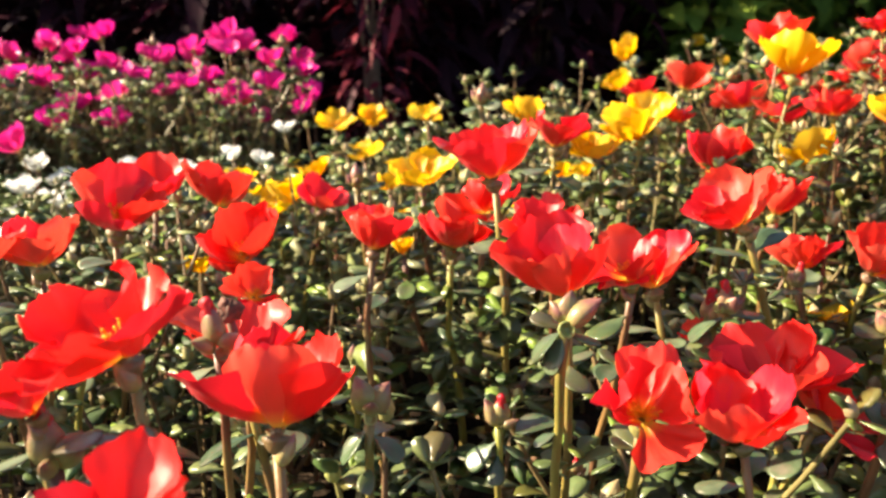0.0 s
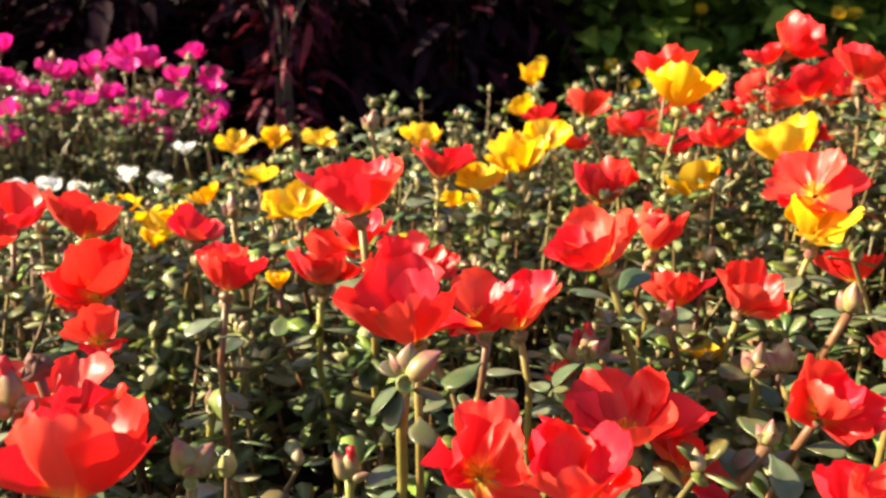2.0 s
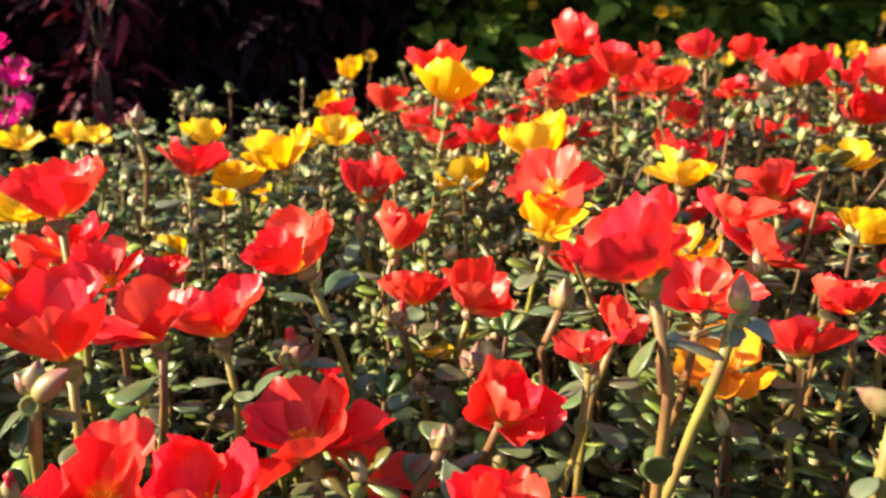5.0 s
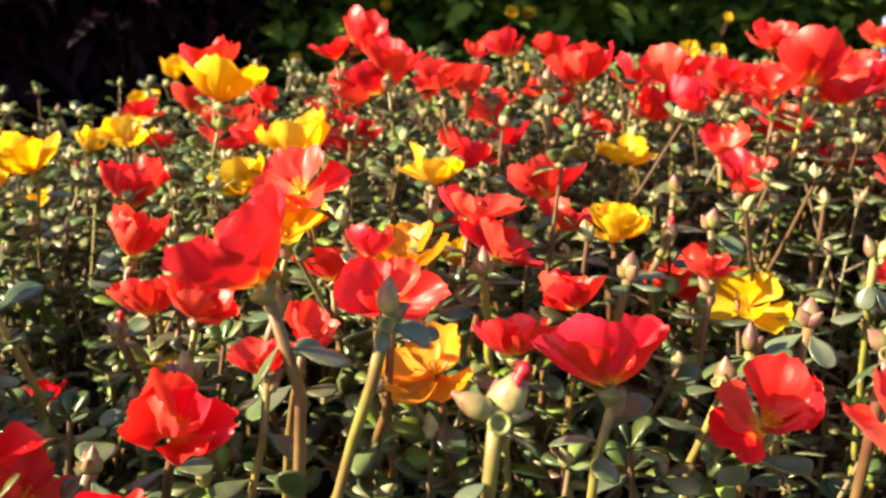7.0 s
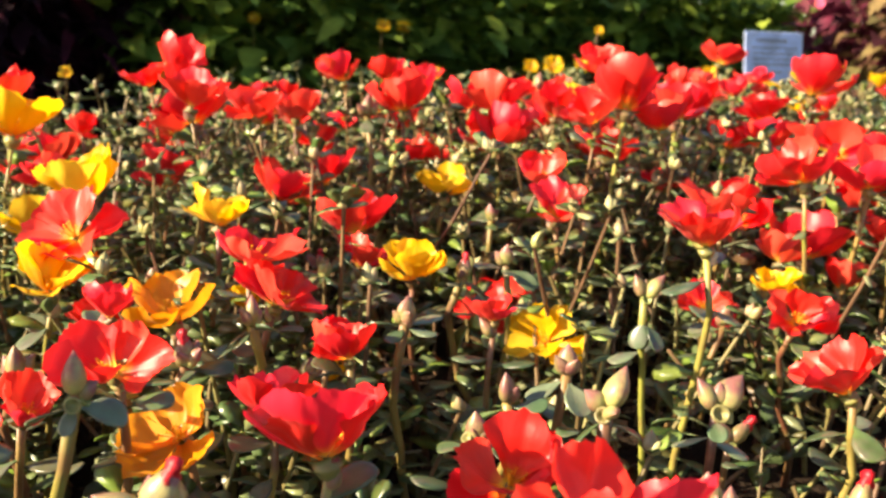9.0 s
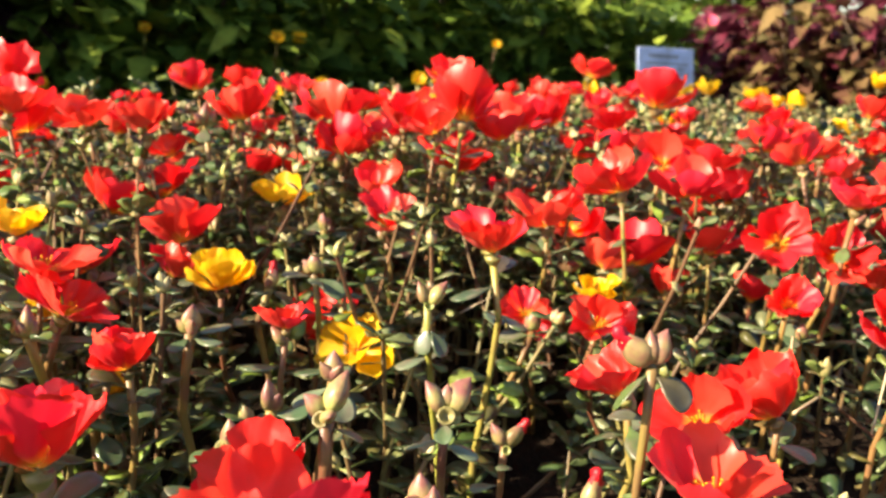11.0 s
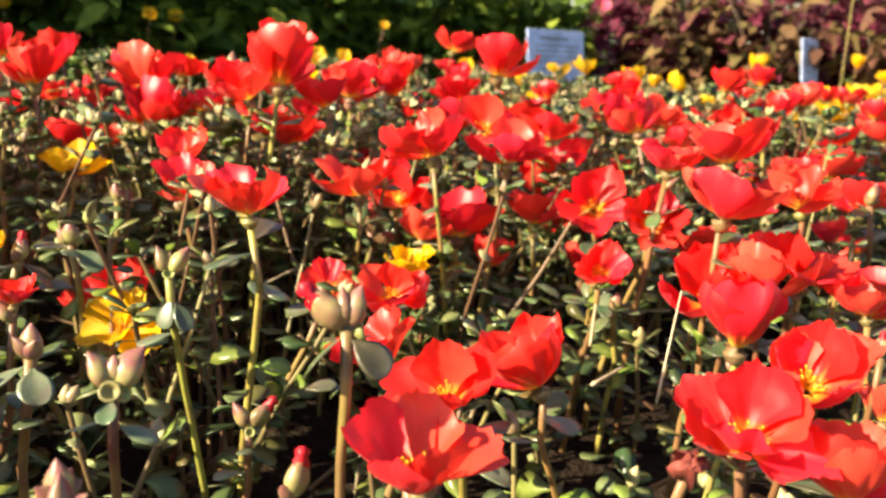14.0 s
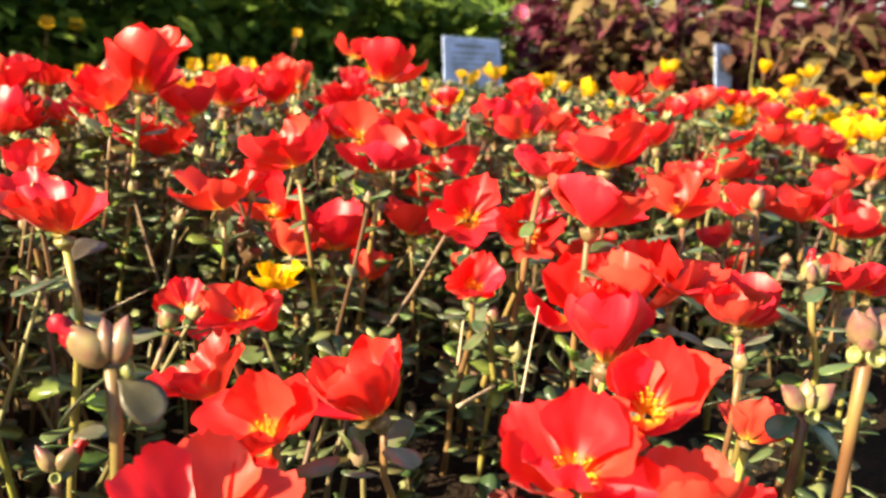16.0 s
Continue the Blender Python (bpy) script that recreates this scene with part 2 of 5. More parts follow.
def tri_mesh(name, verts, tris, mats, index):
    """A large mesh of triangles from arrays."""
    me = bpy.data.meshes.new(name)
    n = len(tris)
    me.vertices.add(len(verts))
    me.vertices.foreach_set("co", np.asarray(verts, np.float32).ravel())
    me.loops.add(3 * n)
    me.loops.foreach_set("vertex_index", np.asarray(tris, np.int32).ravel())
    me.polygons.add(n)
    me.polygons.foreach_set("loop_start", np.arange(0, 3 * n, 3, dtype=np.int32))
    for m in mats:
        me.materials.append(m)
    me.polygons.foreach_set("material_index", np.asarray(index, np.int32))
    me.polygons.foreach_set("use_smooth", np.ones(n, bool))
    me.update(calc_edges=True)
    me.validate()
    return me


def piece(name, me, parent, m=None, label=""):
    """One mesh object as a part of a thing."""
    ob = new(name, me)
    ob.parent = parent
    if m is not None:
        ob.matrix_basis = m
    return tagged(ob, label) if label else ob


def tube(points, radii, sides=7, cap=True):
    """A round, tapering tube along points."""
    verts, faces = [], []
    pts = [Vector(p) for p in points]
    for i, p in enumerate(pts):
        d = (pts[min(i + 1, len(pts) - 1)] - pts[max(i - 1, 0)]).normalized()
        a = d.orthogonal().normalized() if i == 0 else (a - d * a.dot(d)).normalized()
        b = d.cross(a)
        for k in range(sides):
            w = 2 * math.pi * k / sides
            verts.append(p + (a * math.cos(w) + b * math.sin(w)) * radii[i])
    for i in range(len(pts) - 1):
        for k in range(sides):
            n = (k + 1) % sides
            faces.append((i * sides + k, i * sides + n, (i + 1) * sides + n, (i + 1) * sides + k))
    if cap:
        faces.append(tuple(range(sides))[::-1])
        faces.append(tuple((len(pts) - 1) * sides + k for k in range(sides)))
    return verts, faces


def bend(p0, p1, lean, n=6):
    """Points of a stem from p0 that ends at p1 along the direction lean."""
    p0, p1, lean = Vector(p0), Vector(p1), Vector(lean)
    d = (p1 - p0).length
    c0, c1 = p0 + Vector((0, 0, 0.4 * d)), p1 - lean * 0.35 * d
    out = []
    for i in range(n):
        t = i / (n - 1)
        out.append(p0 * (1 - t) ** 3 + c0 * 3 * t * (1 - t) ** 2 + c1 * 3 * t * t * (1 - t) + p1 * t ** 3)
    return out


# ---- ground ----
def build_ground():
    near = np.linspace(-1.2, 3.6, 97)
    xs = np.concatenate([-np.geomspace(60, 1.4, 14), near, np.geomspace(3.9, 60, 14)])
    ys = np.concatenate([-np.geomspace(60, 1.4, 14), near, np.geomspace(3.9, 60, 14)])
    verts, faces = [], []
    for y in ys:
        for x in xs:
            lump = 0.006 * noise.noise((x * 9, y * 9, 0)) + 0.004 * noise.noise((x * 31, y * 31, 3))
            verts.append((x, y, float(ground_z(x, y)) + lump))
    w = len(xs)
    for j in range(len(ys) - 1):
        for i in range(w - 1):
            faces.append((j * w + i, j * w + i + 1, (j + 1) * w + i + 1, (j + 1) * w + i))
    ob = new("ground", mesh_of("ground", verts, faces, SOIL))
    tagged(ob, "dark brown crumbly soil of the flower bed", "ground", kind="structure")


build_ground()
random.seed(4)


# ---- leaves and buds ----
def leaf_arrays(length, width, thick, cup, droop, coarse=False):
    """A closed, fleshy, spoon-shaped leaf that points along +x from its stalk."""
    prof = [(0.0, 0.12), (0.24, 0.34), (0.48, 0.80), (0.72, 1.0), (0.92, 0.68), (1.0, 0.0)]
    ring = [(-1, 0), (0, 0.5), (1, 0), (0, -0.5)]
    if coarse:
        prof, ring = [(0.0, 0.15), (0.48, 0.85), (0.85, 0.88), (1.0, 0.0)], [(-1, 0), (0, 0.6), (1, 0)]
    verts, faces, q = [], [], len(ring)
    for s, w in prof:
        h, z = w * width / 2, -droop * length * s * s
        if w == 0:
            verts.append((s * length, 0, z))
        else:
            verts += [(s * length, u * h, z + cup * h * abs(u) + v * thick * (0.4 + 0.6 * w)) for u, v in ring]
    n = len(prof) - 2
    for i in range(n):
        for k in range(q):
            m = (k + 1) % q
            faces.append((q * i + k, q * i + q + k, q * i + q + m, q * i + m))
    for k in range(q):
        faces.append((q * n + k, len(verts) - 1, q * n + (k + 1) % q))
    faces.append(tuple(range(q)))
    return verts, faces


def near_leaf_mesh(width, thick, cup, droop, twist):
    """A spoon-shaped leaf of unit length with rounded margins, a midrib groove and a thin stalk."""
    prof = [(0.0, 0.10), (0.10, 0.11), (0.22, 0.24), (0.34, 0.58), (0.50, 0.90), (0.66, 1.0), (0.82, 0.95), (0.93, 0.74), (0.982, 0.44)]
    ring = [(-1.0, 0.0), (-0.72, 0.42), (-0.3, 0.5), (0.0, 0.36), (0.3, 0.5), (0.72, 0.42), (1.0, 0.0), (0.6, -0.45), (0.0, -0.62), (-0.6, -0.45)]
    verts, faces, n = [], [], len(ring)
    for s, w in prof:
        h, t = w * width / 2, thick * (0.5 + 0.5 * w)
        for u, v in ring:
            lift = cup * h * u * u + twist * s * u * h
            verts.append((s, u * h, -droop * s * s + lift + v * t))
    for i in range(len(prof) - 1):
        for k in range(n):
            m = (k + 1) % n
            faces.append((i * n + k, i * n + m, (i + 1) * n + m, (i + 1) * n + k))
    verts.append((1.0, 0, -droop))
    tip, a = len(verts) - 1, (len(prof) - 1) * n
    for k in range(n):
        faces.append((a + k, a + (k + 1) % n, tip))
    faces.append(tuple(range(n))[::-1])
    return mesh_of("leaf", verts, faces, LEAF_NEAR)


LEAVES = [near_leaf_mesh(random.uniform(0.54, 0.70), 0.05, random.uniform(-0.15, 0.35), random.uniform(-0.12, 0.30), random.uniform(-0.35, 0.35)) for i in range(10)]


def bud_mesh(tip, bow=0.06):
    """A flattened, pointed bud with two keels, standing on its stalk, one unit high."""
    prof = [(0, 0.12), (0.05, 0.20), (0.16, 0.29), (0.32, 0.335), (0.5, 0.315), (0.68, 0.235), (0.83, 0.135), (0.94, 0.055), (1.0, 0.012)]
    if tip:
        prof = [(0, 0.12), (0.05, 0.20), (0.16, 0.28), (0.32, 0.32), (0.5, 0.29), (0.68, 0.21), (0.80, 0.15)]
    sides, verts, faces = 12, [], []
    for z, r in prof:
        for k in range(sides):
            w = 2 * math.pi * k / sides
            q = r * (1 + 0.14 * abs(math.cos(w)) ** 3)
            verts.append((q * math.cos(w) + bow * math.sin(1.6 * z), q * 0.80 * math.sin(w), z))
    for i in range(len(prof) - 1):
        for k in range(sides):
            n = (k + 1) % sides
            faces.append((i * sides + k, i * sides + n, (i + 1) * sides + n, (i + 1) * sides + k))
    faces.append(tuple(range(sides))[::-1])
    faces.append(tuple((len(prof) - 1) * sides + k for k in range(sides)))
    return mesh_of("bud", verts, faces, BUD)


def bud_tip_mesh():
    """The rolled, crumpled petals that push out of an opening bud."""
    sides, verts, faces = 9, [], []
    prof = [(0.64, 0.17), (0.78, 0.17), (0.88, 0.13), (0.98, 0.15), (1.07, 0.11), (1.12, 0.03)]
    for i, (z, r) in enumerate(prof):
        for k in range(sides):
            w = 2 * math.pi * k / sides + i * 0.35
            q = r * (1 + 0.32 * math.cos(3 * w + 1.7 * i))
            verts.append((q * math.cos(w) + 0.03 * i / 5, q * math.sin(w), z))
    for i in range(len(prof) - 1):
        for k in range(sides):
            n = (k + 1) % sides
            faces.append((i * sides + k, i * sides + n, (i + 1) * sides + n, (i + 1) * sides + k))
    faces.append(tuple((len(prof) - 1) * sides + k for k in range(sides)))
    return mesh_of("bud_tip", verts, faces, BUD_TIP)


BUD_CLOSED, BUD_OPEN, BUD_PETALS = bud_mesh(False), bud_mesh(True, 0.0), bud_tip_mesh()


def capsule_mesh():
    """The open green cup that is left when a flower has dropped."""
    sides, verts, faces = 10, [], []
    prof = [(0.0, 0.14), (0.18, 0.36), (0.42, 0.46), (0.55, 0.42), (0.50, 0.32), (0.28, 0.24), (0.22, 0.06)]
    for z, r in prof:
        for k in range(sides):
            w = 2 * math.pi * k / sides
            verts.append((r * math.cos(w), r * math.sin(w), z + 0.03 * math.sin(2 * w)))
    for i in range(len(prof) - 1):
        for k in range(sides):
            n = (k + 1) % sides
            faces.append((i * sides + k, i * sides + n, (i + 1) * sides + n, (i + 1) * sides + k))
    faces.append(tuple(range(sides))[::-1])
    faces.append(tuple((len(prof) - 1) * sides + k for k in range(sides)))
    return mesh_of("seed_cup", verts, faces, CAPSULE)


CAPSULE_MESH = capsule_mesh()


def turned(axis):
    """A turn that lays +z along axis."""
    return Vector(axis).normalized().to_track_quat("Z", "Y").to_matrix().to_4x4()


def leaf_at(p, heading, rise, size, roll=0.0):
    m = Matrix.Translation(p) @ Matrix.Rotation(heading, 4, "Z") @ Matrix.Rotation(-rise, 4, "Y") @ Matrix.Rotation(roll, 4, "X")
    return m @ Matrix.Scale(size, 4)


def leaf_tuft_mesh(seed, count=12, first=0.006, coarse=False):
    """Leaves and small buds round the upper part of a stem whose top lies at the origin."""
    rnd = random.Random(seed)
    verts, faces = [], []
    for k in range(count):
        v, f = leaf_arrays(1, rnd.uniform(0.5, 0.7), 0.06, rnd.uniform(0, 0.35), rnd.uniform(-0.1, 0.4), coarse)
        down = first + 0.0052 * k * rnd.uniform(0.8, 1.2)
        m = leaf_at(Vector((0, 0, -down)), 2.4 * k + rnd.uniform(-0.4, 0.4), rnd.uniform(-0.3, 0.8), rnd.uniform(0.013, 0.023), rnd.uniform(-0.5, 0.5))
        off = len(verts)
        verts += [m @ Vector(p) for p in v]
        faces += [tuple(i + off for i in q) for q in f]
    return mesh_of("leaf_tuft", verts, faces, LEAF)


TUFTS = [leaf_tuft_mesh(900 + i) for i in range(8)]
LONG_TUFTS = [leaf_tuft_mesh(950 + i, 20, 0.016, True) for i in range(10)]


# ---- flowers ----
OPENINGS = (0.2, 0.35, 0.5, 0.65, 0.85)


def petal_arrays(opening, seed, nu=20, nv=10):
    """One broad, fan-shaped petal of unit length, notched and softly waved; the flower's axis is +z."""
    rnd = random.Random(seed)
    th0, th1 = radians(62 + 22 * opening + rnd.uniform(-8, 8)), radians(-36 + 116 * opening + rnd.uniform(-16, 16))
    steps = 40
    path, r, z = [], 0.05, 0.0
    for i in range(steps + 1):
        s = i / steps
        th = th0 + (th1 - th0) * s ** 1.1
        path.append((r, z, th))
        r += math.sin(th) / steps
        z += math.cos(th) / steps
    ph, ph2, amp = rnd.uniform(0, 6), rnd.uniform(0, 6), rnd.uniform(0.055, 0.12)
    side = rnd.uniform(-0.10, 0.10)
    rolled = rnd.uniform(-0.10, 0.04 + 0.20 * opening)
    notch = rnd.uniform(0.04, 0.17)
    broad = rnd.uniform(0.38, 0.50)
    verts, uvs, faces = [], [], []
    for j in range(nv + 1):
        for i in range(nu + 1):
            u, v = 2 * i / nu - 1, j / nv
            top = 1 - 0.46 * abs(u) ** 2.2 - notch * math.exp(-(u / 0.30) ** 2) + 0.024 * math.sin(4.5 * u + ph) + 0.022 * math.sin(12 * u + ph2) + 0.10 * noise.noise((u * 2.6, seed * 1.3, 7.0)) + 0.07 * noise.noise((u * 8.0, seed * 2.1, 1.0)) + side * u
            s = max(0.0, v * top)
            hw = (0.09 + broad * float(smooth(0.0, 0.80, s))) * (1 - 0.20 * float(smooth(0.78, 1.08, s)))
            a, zz, th = path[min(steps, int(s * steps))]
            lat = u * hw
            inward = (0.80 - 0.36 * opening) * u * u * hw * (1 - 0.2 * s)
            ruffle = amp * s ** 2.2 * (math.sin(4.0 * u + ph) + 0.6 * math.sin(8.5 * u + ph2)) * (0.45 + abs(u)) + 0.075 * s ** 4 * noise.noise((u * 7.0 + ph, s * 3.0, seed * 0.71))
            roll = -rolled * s ** 4
            crease = 0.018 * s * (1 - s * 0.4) * math.cos(7.4 * u + ph2) + 0.06 * s * (1 - s) * math.exp(-(u / 0.20) ** 2)
            crumple = s * (0.11 * noise.noise((u * 1.9 + seed, s * 2.4, seed * 0.37)) + 0.04 * noise.noise((u * 4.5, s * 4.2 + seed, 3.0)))
            k = inward + ruffle + roll + crease + crumple
            verts.append((a - k * math.cos(th), lat, zz + k * math.sin(th)))
            uvs.append((0.5 + 0.5 * u, s))
    w = nu + 1
    for j in range(nv):
        for i in range(nu):
            faces.append((j * w + i, j * w + i + 1, (j + 1) * w + i + 1, (j + 1) * w + i))
    return verts, uvs, faces, path


PETALS, FAR_PETALS, REACH = {}, {}, {}
for kind in PETAL:
    for o in OPENINGS:
        for s in range(6):
            v, uvs, f, path = petal_arrays(o, int(o * 100) * 10 + s)
            PETALS[kind, o, s] = mesh_of("petal", v, f, PETAL[kind], uvs)
            v, uvs, f, path = petal_arrays(o, int(o * 100) * 10 + s, 10, 5)
            FAR_PETALS[kind, o, s] = mesh_of("petal", v, f, PETAL[kind], uvs)
            REACH[o] = max(REACH.get(o, 0.0), path[-1][1])


def stamen_mesh(seed, count=20):
    """A tuft of thin filaments, each with a small anther."""
    rnd = random.Random(seed)
    verts, faces = [], []
    for i in range(count):
        w, lean = rnd.uniform(0, 6.28), rnd.uniform(0.05, 0.95)
        d = Vector((math.sin(lean) * math.cos(w), math.sin(lean) * math.sin(w), math.cos(lean)))
        length = rnd.uniform(0.2, 0.36)
        a = d.orthogonal().normalized()
        b = d.cross(a)
        n = len(verts)
        base = d * 0.02
        for p, r in ((base, 0.011), (d * length, 0.009)):
            verts += [p + a * r, p - a * r * 0.5 + b * r * 0.87, p - a * r * 0.5 - b * r * 0.87]
        faces += [(n, n + 1, n + 4, n + 3), (n + 1, n + 2, n + 5, n + 4), (n + 2, n, n + 3, n + 5)]
        n = len(verts)
        c, r = d * length, 0.026
        verts += [c + d * r, c + a * r, c + b * r, c - a * r, c - b * r, c - d * r]
        for k in range(4):
            faces += [(n, n + 1 + k, n + 1 + (k + 1) % 4), (n + 5, n + 1 + (k + 1) % 4, n + 1 + k)]
    return mesh_of("stamen_tuft", verts, faces, STAMEN)


STAMENS = [stamen_mesh(i) for i in range(4)]
FAR_STAMENS = [stamen_mesh(i, 7) for i in range(4)]


def calyx_mesh():
    """The short cup of sepals under the petals."""
    sides, verts, faces = 10, [], []
    prof = [(-0.24, 0.05), (-0.19, 0.11), (-0.12, 0.15), (-0.06, 0.17), (-0.03, 0.22), (0.03, 0.33)]
    for i, (z, r) in enumerate(prof):
        for k in range(sides):
            w = 2 * math.pi * k / sides
            lobe = 0.5 + 0.5 * math.cos(2 * w)
            r = r * (0.55 + 0.45 * lobe) if i > 3 else r
            zz = z - (0.03 * (1 - lobe) if i > 3 else 0)
            verts.append((r * math.cos(w), r * math.sin(w), zz))
    for i in range(len(prof) - 1):
        for k in range(sides):
            n = (k + 1) % sides
            faces.append((i * sides + k, i * sides + n, (i + 1) * sides + n, (i + 1) * sides + k))
    faces.append(tuple(range(sides))[::-1])
    return mesh_of("calyx", verts, faces, CALYX)


CALYX_MESH = calyx_mesh()
COLOUR = {"red": "bright red", "yellow": "golden yellow", "orange": "orange-yellow", "pink": "magenta pink", "white": "white"}
STATE = {0.2: "half-closed cupped", 0.35: "deeply cupped", 0.5: "cupped", 0.65: "open", 0.85: "wide open"}


def bloom(kind, x, y, z, length, tilt, bearing, opening, foot_at=None, thick=0.0, leaves=None, exact=False):
    """A flowering stem whose flower has its middle at x, y, z; tilt degrees off the upright towards a compass bearing. foot_at: how far
    its foot lies from the flower; leaves: bearing, rise, size and place along the stem of each leaf; exact: the tilt is the whole lean."""
    o = min(OPENINGS, key=lambda c: abs(c - opening))
    length *= 1.05
    rnd = random.Random(int(abs(x * 7919 + y * 104729 + z * 1299709) * 1000) % 1000003)
    b, t = radians(bearing), radians(tilt)
    axis = Vector((math.sin(t) * math.sin(b), math.sin(t) * math.cos(b), math.cos(t)))
    if not exact:
        axis = (axis + Vector((SUN_FROM.x, SUN_FROM.y, 0)) * 0.10).normalized()
    base = Vector((x, y, z)) - axis * (REACH[o] * 0.45 * length)
    gx, gy = base.x - axis.x * 0.04 + rnd.uniform(-0.022, 0.022), base.y - axis.y * 0.03 + rnd.uniform(0.0, 0.02)
    if foot_at:
        gx, gy = x + foot_at[0], y + foot_at[1]
    foot = Vector((gx, gy, float(ground_z(gx, gy)) - 0.004))
    thing = new(kind + "_purslane_flower")
    thing.location = foot
    what = "%s %s purslane flower on an upright fleshy stem" % (STATE[o], COLOUR[kind])
    tagged(thing, what, "flower", kind + " purslane flowers in the bed")
    joint = base - axis * 0.18 * length - foot
    pts = bend((0, 0, 0), joint, (axis * 0.6 + Vector((rnd.uniform(-0.35, 0.35), rnd.uniform(-0.2, 0.2), 0.7))).normalized(), 7)
    pts = [p + Vector((rnd.uniform(-1, 1), rnd.uniform(-1, 1), 0)) * (0.0022 if 0 < i < 6 else 0) for i, p in enumerate(pts)]
    thick = thick or (rnd.uniform(0.0016, 0.0022) if y < 0.6 else 0.0013)
    v, f = tube(pts, [thick * 1.25, thick * 1.15, thick * 1.05, thick, thick * 0.95, thick * 0.92, thick * 0.95])
    piece("stem", mesh_of("stem", v, f, STEM if y < 0.35 or rnd.random() < 0.5 else STEM_RED), thing)
    head = Matrix.Translation(base - foot) @ turned(axis) @ Matrix.Rotation(rnd.uniform(0, 6.28), 4, "Z")
    piece("calyx", CALYX_MESH, thing, head @ Matrix.Scale(length * 0.86, 4))
    count = 5 if rnd.random() < 0.75 else 6
    near = math.hypot(x - 0.25, y) < 0.66
    for k in range(count):
        turn = 2 * math.pi * k / count + rnd.uniform(-0.2, 0.2)
        size = length * rnd.uniform(0.86, 1.12)
        m = head @ Matrix.Rotation(turn, 4, "Z") @ Matrix.Translation((0, 0, 0.015 * length * ((k * 2) % 5))) @ Matrix.Rotation(radians(rnd.uniform(-16, 24) if o < 0.5 else rnd.uniform(-22, 20)), 4, "Y") @ Matrix.Rotation(radians(rnd.uniform(-12, 12)), 4, "Z")
        oo = o if rnd.random() < (0.8 if o < 0.5 else 0.55) else OPENINGS[max(0, min(4, OPENINGS.index(o) + rnd.choice((-1, 1))))]
        piece("petal", (PETALS if near else FAR_PETALS)[kind, oo, rnd.randrange(6)], thing, m @ Matrix.Scale(size, 4))
    piece("stamen_tuft", (STAMENS if near else FAR_STAMENS)[rnd.randrange(4)], thing, head @ Matrix.Translation((0, 0, 0.06 * length)) @ Matrix.Scale(length * 0.85, 4), "orange-yellow stamens")
    if y > 0.45 and kind in ("red", "yellow", "orange"):
        lean = turned(Vector(pts[6]) - Vector(pts[4])) @ Matrix.Rotation(rnd.uniform(0, 6.28), 4, "Z")
        tagged(piece("leaf_tuft", rnd.choice(LONG_TUFTS), thing, Matrix.Translation(pts[6]) @ lean), kind="stuff")
    if y > 0.66 or kind == "white":
        return
    for b, rise, size, along in leaves or ():
        i = min(5, int(along * 6))
        p = Vector(pts[i]).lerp(Vector(pts[i + 1]), along * 6 - i)
        piece("leaf", rnd.choice(LEAVES), thing, leaf_at(p, radians(90 - b), radians(rise), size, rnd.uniform(-0.3, 0.3)))
    if leaves:
        return
    w0 = rnd.uniform(0, 6.28)
    tagged(piece("leaf_tuft", rnd.choice(TUFTS), thing, Matrix.Translation(Vector(pts[4])) @ turned(Vector(pts[5]) - Vector(pts[3])) @ Matrix.Rotation(rnd.uniform(0, 6.28), 4, "Z")), kind="stuff")
    spots = [5, 5, 5] + rnd.choice(([4], [3, 4], [4, 4], [3]))
    for k, i in enumerate(spots):
        p = Vector(pts[i]).lerp(Vector(pts[i + 1]), rnd.uniform(0, 0.8))
        piece("leaf", rnd.choice(LEAVES), thing, leaf_at(p, w0 + 2.2 * k, rnd.uniform(-0.3, 0.7), rnd.uniform(0.014, 0.024)))
    for k in range(rnd.choice((0, 1, 1, 2))):
        d = Vector((rnd.uniform(-0.8, 0.8), rnd.uniform(-0.8, 0.8), 1)).normalized()
        piece("bud", BUD_CLOSED, thing, Matrix.Translation(Vector(pts[6]) - Vector((0, 0, 0.004))) @ turned(d) @ Matrix.Scale(rnd.uniform(0.007, 0.012), 4))


